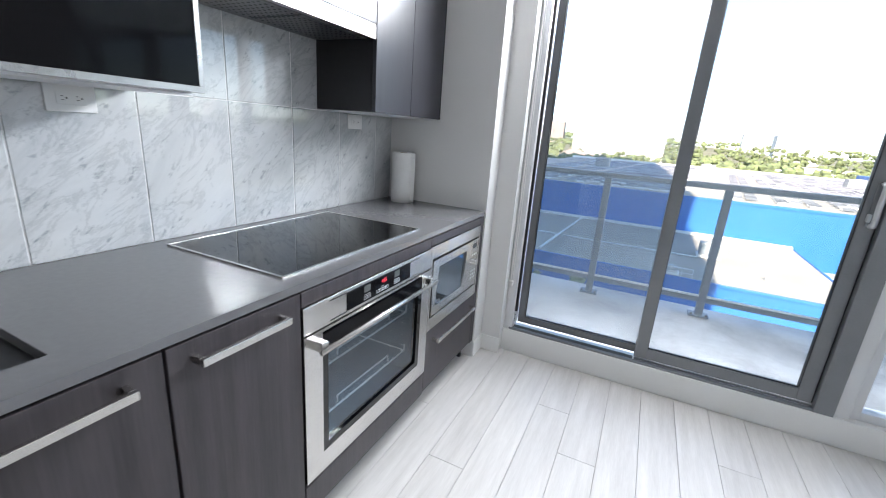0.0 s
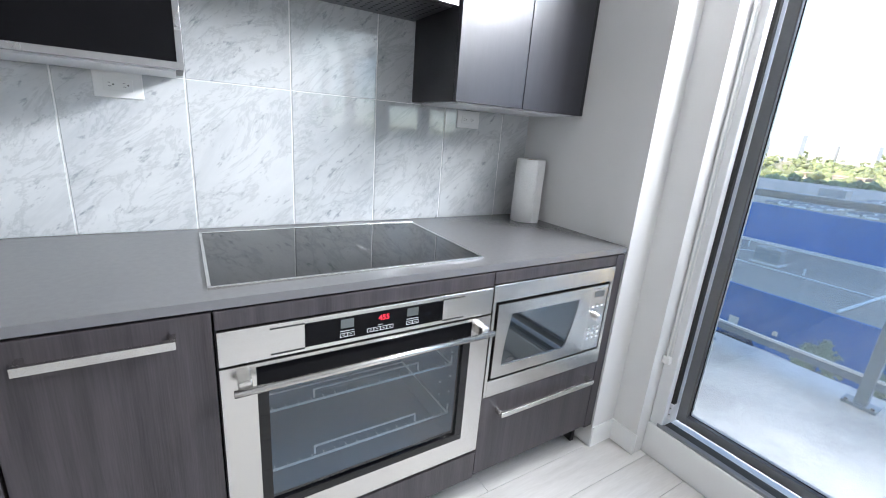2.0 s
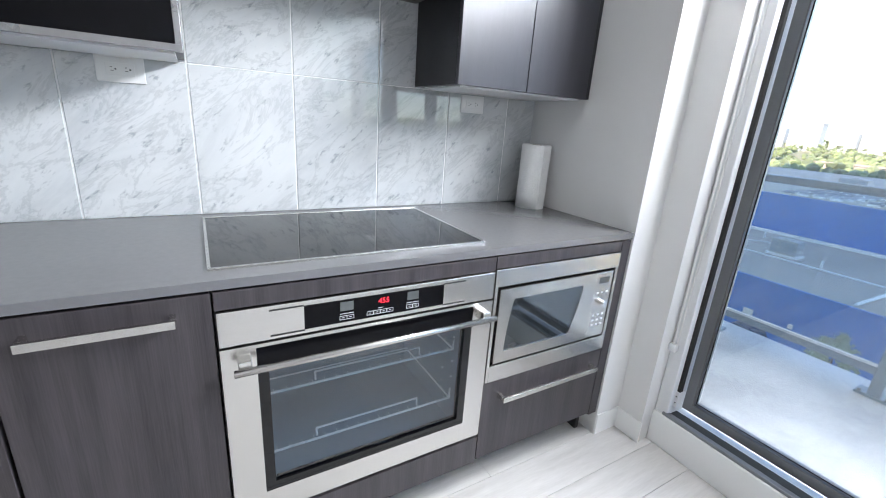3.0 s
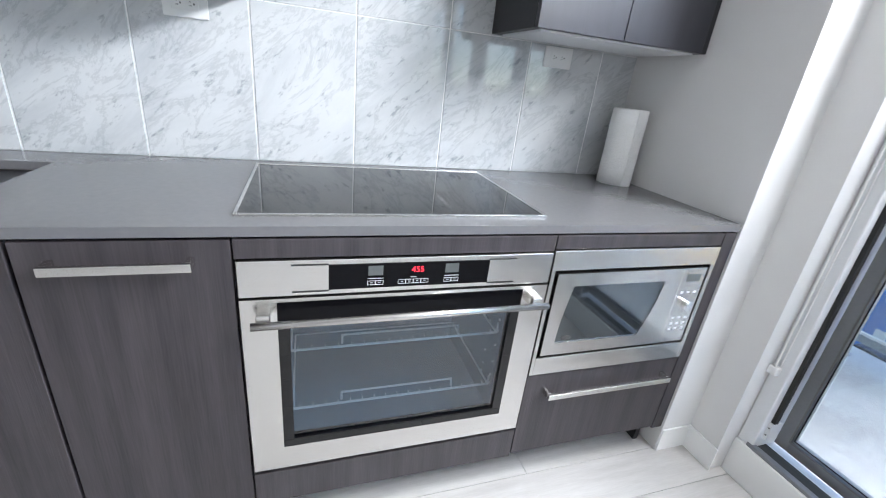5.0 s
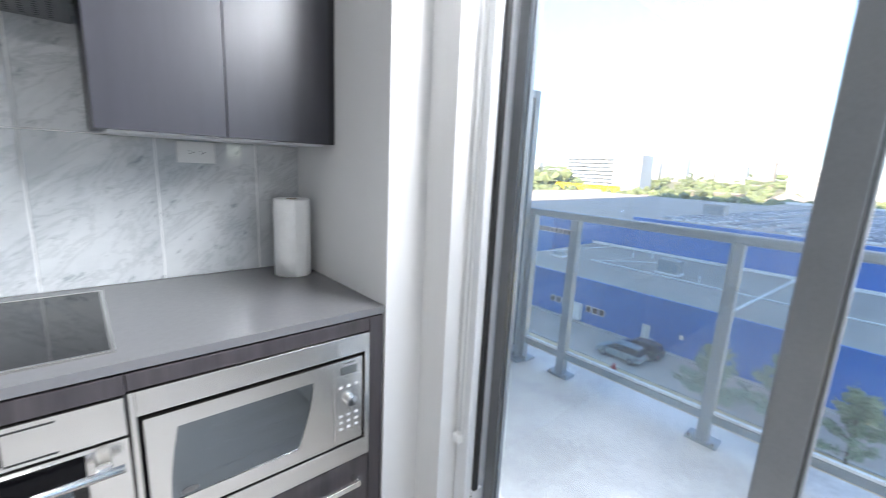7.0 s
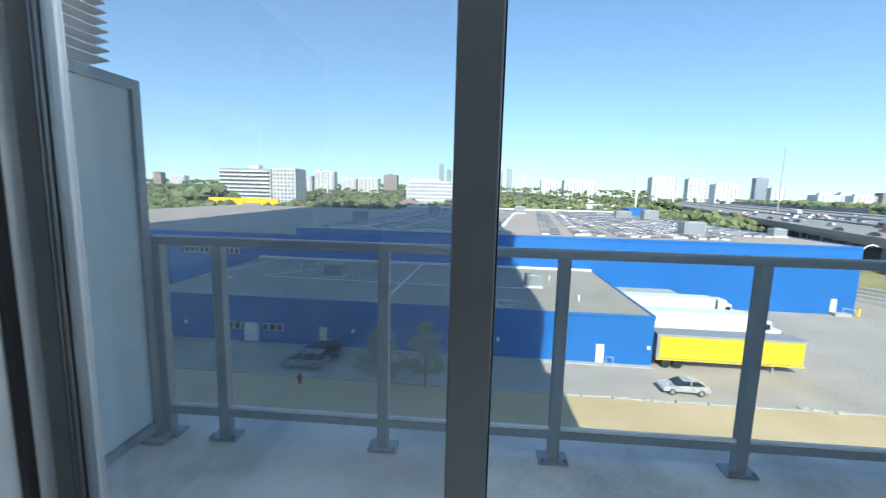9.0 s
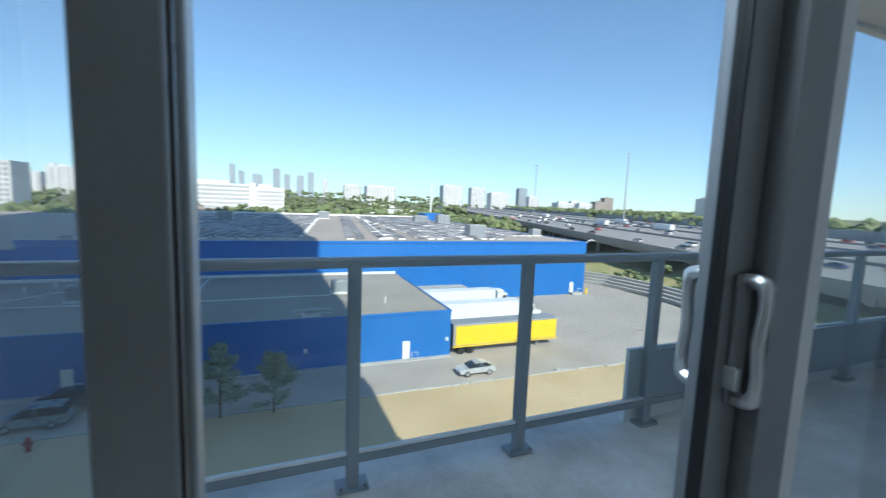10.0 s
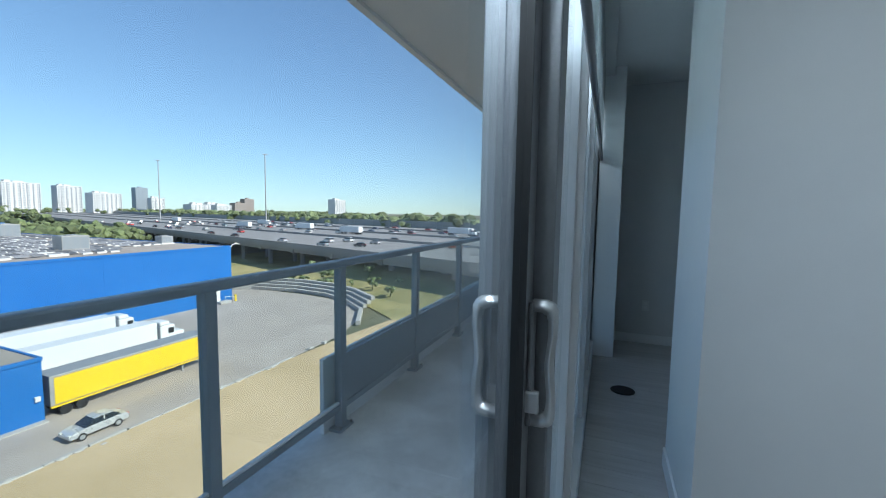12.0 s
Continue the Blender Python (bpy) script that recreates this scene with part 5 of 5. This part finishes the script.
HZT = -10.0
HANG = math.degrees(math.atan2(HU.y, HU.x))


def hw(s, w, z):
    q = H0 + HU * s + HN * w
    return (q.x, q.y, z)


HM = Matrix.Translation((H0.x, H0.y, 0)) @ Matrix.Rotation(math.atan2(HU.y, HU.x), 4, "Z")


def hw_part(name, parent, material, *specs, label="", bevel=0.0):
    """Boxes in the highway's own frame: along it, to its right (negative y is away from the flat)."""
    ob = part(name, boxes(*specs, bevel=bevel), material, parent, label)
    ob.data.transform(HM)
    return ob


hway = thing("highway_bridge", "wide elevated concrete highway on rows of columns", "highway", (102, 78, GZ))
hw_part("deck", hway, M_DECK, (-320, 1400, -158, 0, HZT - 1.0, HZT - 0.02))
hw_part("roadway", hway, M_LANE, (-320, 1400, -157, -0.6, HZT - 0.02, HZT))
hw_part("parapet", hway, M_DECK, (-320, 1400, -0.5, 0.0, HZT, HZT + 0.95))
hw_part("edge_beam", hway, M_DECK, (-320, 1400, -2.4, -1.2, HZT - 2.3, HZT - 1.0))
for w in (40, 78, 118):
    hw_part("median_barrier", hway, M_DECK, (-320, 1400, -w - 0.4, -w + 0.4, HZT, HZT + 0.9))
bmw = bmesh.new()
for lane in range(38):
    w = 5 + lane * 3.9
    for k in range(36):
        box(bmw, -150 + k * 14, -150 + k * 14 + 3.2, -w - 0.08, -w + 0.08, HZT, HZT + 0.012)
ob = part("lane_marks", bmw, M_PARAPET, hway)
ob.data.transform(HM)
for k in range(-10, 24):
    s = k * 22.0
    hw_part("pier_cap", hway, M_DECK, (s - 0.8, s + 0.8, -24, -1.0, HZT - 2.6, HZT - 1.0))
    for w in (5, 15):
        ob = part("column", rod(bmesh.new(), (s, -w, GZ - 0.1), (s, -w, HZT - 2.6), 0.75, 14), M_DECK, hway)
        ob.data.transform(HM)
hw_part("abutment", hway, M_DECK, (-320, 1400, -60, -40, GZ, HZT - 1.0))
bm = bmesh.new()
prism(bm, [(10, GZ - 0.1), (-4, -14.4), (-40, -14.0), (-40, GZ - 0.3), (10, GZ - 0.3)], "x", -320, 6)
berm = solid("embankment", bm, M_SLOPE, "dry grassy bank rising to the highway", "embankment")
berm.data.transform(HM)


def berm_z(q):
    d = Vector(q) - H0
    return GZ + 4.0 * max(0.0, min(1.0, (d.dot(HN) + 10) / 14)) * (d.dot(HU) < 6)


nwall = thing("noise_barrier", "long grey noise barrier along the highway", "barrier", (250, 110, HZT))
for k in range(-10, 50):
    hw_part("panel", nwall, M_NOISE, (k * 24.0, k * 24.0 + 23.7, -160, -159.5, GZ, HZT + 5.2))


def on_road(ob, s, w, flip):
    q = hw(s, w, HZT)
    ob.matrix_basis = pose(q[0], q[1], q[2], 0, 0, HANG + (180 if flip else 0))
    return ob


random.seed(21)
protos = [car("highway_car", f"{n} car driving on the highway", p_, k_) for n, p_, k_ in (("silver", P_SILVER, "sedan"), ("white", P_WHITE, "van"), ("black", P_DARK, "sedan"), ("dark red", P_RED, "van"), ("dark blue", P_BLUE2, "sedan"), ("grey-blue", P_TEAL, "van"))]
for pc in protos:
    pc["group"] = "highway traffic"
used = []
for i in range(150):
    for _ in range(30):
        s, lane = random.uniform(-85, 330), random.randrange(1, 38)
        if all(abs(s - a) > 9 or abs(lane - b) > 0 for a, b in used):
            break
    used.append((s, lane))
    w = 5 + lane * 3.9 - 1.95
    flip = w > 78
    if i < len(protos):
        on_road(protos[i], s, w, flip)
    else:
        src_ = protos[random.choice((0, 0, 1, 1, 2, 2, 3, 4, 5))]
        q = hw(s, w, HZT)
        copy_thing(src_, pose(q[0], q[1], q[2], 0, 0, HANG + (180 if flip else 0)))
on_road(car("highway_van", "bright orange van driving on the highway", P_ORANGE, "van"), -22, 33, False)
for i, (s, w) in enumerate(((62, 62), (118, 70), (35, 100), (160, 52), (225, 90), (310, 60))):
    tr_ = trailer("highway_truck", "white box truck driving on the highway", None, 13.5)
    tractor(tr_, 13.5)
    tagged(tr_, category="truck", group="highway traffic")
    on_road(tr_, s, w, w > 78)


def mast(x, y, z0, z1):
    m_ = thing("light_mast", "tall steel high-mast light beside the highway", "street lamp", (x, y, z0), group="highway light masts")
    bm = bmesh.new()
    rod(bm, (x, y, z0), (x, y, z1), 0.6, 10, 0.35)
    part("pole", bm, M_GREYM, m_)
    bm = bmesh.new()
    rod(bm, (x - 2.2, y + 1.0, z1), (x + 2.2, y - 1.0, z1), 0.3, 6)
    part("lamp_ring", bm, M_GREYM, m_)


mast(227.0 * 1.16, 230.0 * 1.16, HZT, 47.0)
mast(218.0 * 1.22, 330.0 * 1.22, HZT, 47.0)
for s, w in ((-60, 150), (60, 152), (200, 150), (330, 152)):
    q = hw(s, w, HZT)
    lp = thing("street_lamp", "slim grey highway lamp post", "street lamp", q, group="highway lamp posts")
    bm = bmesh.new()
    rod(bm, q, (q[0], q[1], q[2] + 14), 0.16, 8, 0.1)
    part("pole", bm, M_GREYM, lp)
    bm = bmesh.new()
    rod(bm, (q[0], q[1], q[2] + 14), (q[0] - 2.4, q[1] + 0.7, q[2] + 14.4), 0.09, 6)
    part("arm", bm, M_GREYM, lp)
chimney = solid("chimney_mast", rod(bmesh.new(), (176.5, 500, GZ), (176.5, 500, 27), 1.3, 12, 0.9), M_PARAPET, "slender white chimney far off", "chimney", kind="")

# ---- distance: towers and woods ----
TONES = (M_FARW, M_FARG, M_FARB, M_FARH)
# the last tone carries the distance haze in its colour
TONE_NAMES = ("white", "dark glass", "brown brick", "haze-tinted grey")


def city_block(x, y, w, top, tone):
    d = min(40, max(16, w * 0.5))
    b = thing("apartment_building", f"distant {TONE_NAMES[tone]} high-rise building on the skyline", "building", (x + w / 2, y, GZ), group="skyline buildings")
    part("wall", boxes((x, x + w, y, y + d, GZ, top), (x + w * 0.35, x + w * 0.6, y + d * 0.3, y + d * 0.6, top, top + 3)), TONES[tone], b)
    z = top - 3.0
    n = max(2, int(w / 7))
    rows_ = bmesh.new()
    while z > max(GZ + 8, -12):
        for i in range(n):
            xa = x + w * (i + 0.18) / n
            box(rows_, xa, xa + w * 0.45 / n, y - 0.25, y, z, z + 1.5)
        z -= 3.4
    ob = part("windows", rows_, M_FARWIN, b)
    tagged(ob, kind="stuff")
    if tone in (0, 3):
        cols = bmesh.new()
        for i in range(max(2, int(w / 9))):
            xa = x + w * (i + 0.72) / max(2, int(w / 9))
            box(cols, xa, xa + 1.4, y - 0.4, y, GZ + 4, top - 1.5)
        tagged(part("balcony_columns", cols, M_FARWIN, b), kind="stuff")
        part("plant_room", boxes((x + w * 0.12, x + w * 0.26, y + d * 0.2, y + d * 0.6, top, top + 4.0)), TONES[tone], b)
    return b


city_block(-416, 900, 38, 28, 0)
city_block(-363, 880, 43, 38, 0)
city_block(-329, 950, 35, 25, 0)
city_block(-291, 960, 48, 27, 0)
city_block(-216, 900, 30, 34, 2)
city_block(-792, 1000, 37, 25, 0)
city_block(-840, 1000, 22, 32, 2)
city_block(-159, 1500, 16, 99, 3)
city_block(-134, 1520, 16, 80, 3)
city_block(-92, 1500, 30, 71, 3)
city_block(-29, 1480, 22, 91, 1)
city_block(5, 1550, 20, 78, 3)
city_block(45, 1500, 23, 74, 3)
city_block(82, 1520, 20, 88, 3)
city_block(129, 1500, 17, 63, 0)
city_block(162, 1200, 47, 41, 0)
city_block(207, 1100, 78, 38, 0)
city_block(422, 1100, 60, 50, 0)
city_block(509, 1100, 45, 48, 0)
city_block(522, 1000, 55, 33, 0)
city_block(636, 1050, 28, 51, 1)
city_block(640, 1000, 31, 27, 0)
city_block(591, 800, 51, 12, 0)
city_block(739, 850, 35, 19, 2)
city_block(929, 700, 47, 34, 0)
city_block(617, 760, 36, 11, 0)
city_block(704, 900, 55, 16, 0)
city_block(813, 900, 31, 31, 2)
# the white balconied slab
slab = thing("apartment_building", "white slab block with rows of balconies", "building", (-170, 300, GZ))
part("wall", boxes((-197, -157, 300, 322, GZ, 14.6), (-157, -139, 303, 322, GZ, 15.6), (-176, -168, 304, 310, 14.6, 17.5)), M_FARW, slab)
for i in range(10):
    z = -13.5 + i * 2.85
    part("balcony_row", boxes((-197, -157.5, 298.4, 300, z, z + 1.05)), M_FARW, slab)
    wr = bmesh.new()
    for k in range(16):
        box(wr, -196.5 + k * 2.45, -194.9 + k * 2.45, 299.8, 300, z + 1.1, z + 2.6)
    for k in range(6):
        box(wr, -156.3 + k * 2.9, -154.6 + k * 2.9, 302.8, 303, z + 0.6, z + 2.3)
    tagged(part("window_row", wr, M_FARWIN, slab), kind="stuff")
office = thing("office_building", "long white office block with rows of windows", "building", (-40, 430, GZ))
part("wall", boxes((-78, -27, 430, 446, GZ, 11.5), (-27, -22, 428, 446, GZ, 13.0), (-22, 2.5, 430, 446, GZ, 9.6), (-74, -45, 433, 443, 11.5, 14.2), (-20, -8, 434, 443, 9.6, 12.2)), M_FARW, office)
for zz in (-11.0, -7.2, -3.4, 0.4, 4.2, 8.0):
    for x0, n, top in ((-76.6, 22, 11.5), (-20.6, 10, 9.0)):
        if zz + 2 > top:
            continue
        wr = bmesh.new()
        for k in range(n):
            box(wr, x0 + k * 2.25, x0 + k * 2.25 + 1.35, 429.8, 430, zz, zz + 2.0)
        tagged(part("window_row", wr, M_FARWIN, office), kind="stuff")
part("antenna", rod(bmesh.new(), (-58, 438, 14.2), (-58, 438, 19.5), 0.35, 8), M_GREYM, office)
for k, (x, y, w, h) in enumerate(((-70, 360, 30, 5), (-30, 420, 34, 4.5), (-250, 420, 40, 6), (20, 300, 26, 4), (70, 380, 40, 5), (-120, 330, 36, 7), (110, 480, 60, 6), (-60, 560, 50, 6))):
    hb = thing("low_building", "low pale building among the trees", "building", (x, y, GZ), group="low far buildings")
    part("wall", boxes((x, x + w, y, y + 14, GZ, GZ + h + 3)), M_FARB if k in (5, 0) else M_FARW, hb)
    part("roof", boxes((x - 0.5, x + w + 0.5, y - 0.5, y + 14.5, GZ + h + 3, GZ + h + 3.6)), M_FARB if k in (0, 5) else M_PARAPET, hb)
rr_ = thing("brown_dome_roof", "low brown hipped roof among the trees", "roof", (-45, 290, GZ))
bm = bmesh.new()
bmesh.ops.create_cone(bm, cap_ends=True, segments=6, radius1=15, radius2=3, depth=6, matrix=Matrix.Translation((-52, 300, -8)))
part("roof", bm, M_FARB, rr_)
part("wall", boxes((-62, -42, 292, 308, GZ, -11)), M_FARB, rr_)


def ico():
    bm = bmesh.new()
    bmesh.ops.create_icosphere(bm, subdivisions=1, radius=1)
    v = np.array([q.co[:] for q in bm.verts])
    f_ = np.array([[q.index for q in fc.verts] for fc in bm.faces])
    bm.free()
    return v, f_


IV, IF = ico()


def woods(name, label, spots, clumps=6):
    """Many trees of uneven clumps, joined; spots are (x, y, z, height)."""
    rng = np.random.default_rng(len(spots))
    vs, fs, base = [], [], 0
    for x, y, z, h in spots:
        for k in range(clumps):
            r = h * rng.uniform(0.13, 0.27)
            c = np.array([x, y, z + h * 0.72]) + rng.normal(0, 1, 3) * h * np.array([0.22, 0.22, 0.15])
            c[2] = min(c[2], z + h - r * 0.5)
            jit = 1 + rng.uniform(-0.3, 0.3, (len(IV), 1))
            vs.append(IV * jit * r * np.array([1, 1, 0.85]) + c)
            fs.append(IF + base)
            base += len(IV)
        # trunk
        q = h * 0.02 + 0.1
        vs.append(np.array([(x - q, y - q, z), (x + q, y - q, z), (x, y + q, z), (x, y, z + h * 0.8)]))
        fs.append(np.array([(0, 1, 3), (1, 2, 3), (2, 0, 3)]) + base)
        base += 4
    V, F_ = np.concatenate(vs), np.concatenate(fs)
    me = bpy.data.meshes.new(name)
    me.from_pydata(V.tolist(), [], F_.tolist())
    me.materials.append(M_LEAF)
    return tagged(new(name, me), label, "trees", kind="stuff")


# long wooded rise west of the highway
def hill_z(x, y):
    if (Vector((x, y)) - H0).dot(HN) > -12:
        return GZ
    return GZ + max(0.0, min(y, 1500) - 380) * 0.021


bm = bmesh.new()
prism(bm, [(380, GZ - 0.1), (1500, hill_z(-500, 1500)), (2600, hill_z(-500, 1500)), (2600, GZ - 0.3)], "x", -2600, 170)
hill_far = solid("far_hillside", bm, M_GROUND, "long low green rise before the skyline", "hill")
rng = np.random.default_rng(4)
spots = []
for i in range(1900):
    y = 205 + 760 * rng.random() ** 1.6
    x = rng.uniform(-0.95, 0.95) * y + 20
    along = (Vector((x, y)) - H0).dot(HN)
    if -12 < along < 175:
        continue
    if -82 < x < 6 and 395 < y < 462:
        continue
    h = rng.uniform(7, 12.5)
    spots.append((x, y, hill_z(x, y), h))
for i in range(14):
    spots.append((rng.uniform(-172, -150), rng.uniform(226, 244), GZ, rng.uniform(15, 20.5)))
woods("far_woods", "broad belt of green trees before the skyline", spots)
spots = []
for i in range(520):
    s, w = rng.uniform(-260, 900), 164 + 70 * rng.random() ** 1.5
    q = hw(s, w, GZ)
    spots.append((q[0], q[1], GZ, rng.uniform(13, 19)))
woods("highway_woods", "dense green trees behind the noise barrier", spots)
spots = []
for i in range(700):
    y = 900 + rng.random() * 900
    x = rng.uniform(-1.0, 1.4) * y
    spots.append((x, y, hill_z(x, y), rng.uniform(13, 21)))
woods("horizon_woods", "hazy green woods along the horizon", spots, 4)
spots = []
for i in range(150):
    q = (rng.uniform(84, 130), rng.uniform(36, 98))
    if (Vector(q) - H0).dot(HN) < -2:
        spots.append((q[0], q[1], berm_z(q), rng.uniform(1.0, 3.0)))
for q in ((89, 80), (93, 73), (95, 60), (108, 47), (111, 45), (106, 50), (104, 44)):
    spots.append((*q, berm_z(q), 3.2))
woods("bushes", "scattered green bushes on the dry grass", spots, 9)


def young_tree(x, y, h, seed):
    rnd = random.Random(seed)
    t = thing("young_tree", "young grey-green tree beside the service road", "tree", (x, y, GZ), group="roadside trees")
    bm = bmesh.new()
    tr_pts = [(x, y, GZ), (x + 0.05, y, GZ + h * 0.35), (x - 0.04, y + 0.05, GZ + h * 0.65), (x, y, GZ + h * 0.95)]
    for k, (a, b) in enumerate(zip(tr_pts, tr_pts[1:])):
        rod(bm, a, b, 0.11 - 0.03 * k, 8, 0.08 - 0.03 * k)
    limbs = []
    for k in range(34):
        zf = rnd.uniform(0.16, 0.93)
        a = rnd.uniform(0, 2 * math.pi)
        ln = h * 0.36 * (1.12 - zf) * rnd.uniform(0.7, 1.35)
        p0 = Vector((x, y, GZ + h * zf))
        p1 = p0 + Vector((math.cos(a) * ln, math.sin(a) * ln, ln * rnd.uniform(0.2, 0.7)))
        rod(bm, p0, p1, 0.035, 5, 0.01)
        limbs.append((p0, p1))
    part("trunk", bm, M_BARK, t)
    vs, fs = [], []
    for p0, p1 in limbs:
        for k in range(120):
            c = p0.lerp(p1, rnd.uniform(0.3, 1.08)) + Vector((rnd.gauss(0, 0.17), rnd.gauss(0, 0.17), rnd.gauss(0, 0.17)))
            n1 = Vector((rnd.gauss(0, 1), rnd.gauss(0, 1), rnd.gauss(0, 1))).normalized()
            n2 = n1.orthogonal().normalized()
            s = rnd.uniform(0.08, 0.16)
            b = len(vs)
            vs += [c - n1 * s, c + n2 * s * 0.6, c + n1 * s, c - n2 * s * 0.6]
            fs.append((b, b + 1, b + 2, b + 3))
    me = bpy.data.meshes.new("crown")
    me.from_pydata([v[:] for v in vs], [], fs)
    me.materials.append(M_LEAFN)
    hang(new("crown", me), t)


young_tree(-7.9, 39.0, 6.6, 1)
young_tree(-3.6, 40.2 - 0.9, 6.8, 2)
young_tree(0.8, 39.0, 6.0, 3)

# the street grid lies a degree askew to the flat
ASKEW = Matrix.Rotation(radians(-1.0), 4, "Z")
for ob in scene.objects:
    if ob not in indoors and ob.parent is None:
        ob.matrix_basis = ASKEW @ ob.matrix_basis

# ---- pieces: tiles and planks ----
def tile_mesh(w, h, name, material, d=0.012):
    bm = bmesh.new()
    box(bm, 0, d, 0, w, 0, h, 0.0012, 1)
    return mesh_of(name, bm, material)


part("grout", boxes((-0.012, -0.0025, -3.1, 0.0, ZC - 0.03, 1.70)), M_GROUT, wall_west)
TW, TG = 0.310, 0.0045
shared = {}
rows_z = [(ZC + 0.0005, 1.3825), (1.3855, 1.70)]
yj = -0.159
edges = [0.0, yj] + [yj - TW * (k + 1) for k in range(9)]
for z0, z1 in rows_z:
    for ya, yb in zip(edges[1:], edges):
        w, h = round(yb - ya - (TG if yb < 0 else TG / 2), 4), round(z1 - z0, 4)
        if (w, h) not in shared:
            shared[(w, h)] = tile_mesh(w, h, "tile", M_MARBLE)
        t_ = new("tile", shared[(w, h)])
        t_.location = (-0.012, ya + TG / 2, z0)
        t_.parent = wall_west
PW = 0.162
random.seed(11)
plank_meshes = {}


def plank_mesh(w, l):
    if (w, l) not in plank_meshes:
        bm = bmesh.new()
        box(bm, 0, w, 0, l, -0.012, 0.0, 0.0008, 1)
        plank_meshes[(w, l)] = mesh_of("plank", bm, M_PLANK)
    return plank_meshes[(w, l)]


x = 0.474
col = 0
while x < X_FAR - 0.02:
    w = round(min(PW - 0.0015, X_FAR - x - 0.001), 4)
    y = 0.205
    first = [0.75, 1.55, 1.05, 1.85, 0.45][col % 5]
    while y > -3.2:
        l = first if y == 0.205 else 1.9
        l = round(min(l, y + 3.2), 4)
        pk = new("plank", plank_mesh(w, round(l - 0.0015, 4)))
        pk.location = (x, y - l, 0.0)
        pk.parent = floor
        y = round(y - l, 4)
    x += PW
    col += 1
part("plank_field", boxes((0.474, X_FAR, Y_BACK, -3.201, -0.012, 0.0)), M_PLANK, floor)
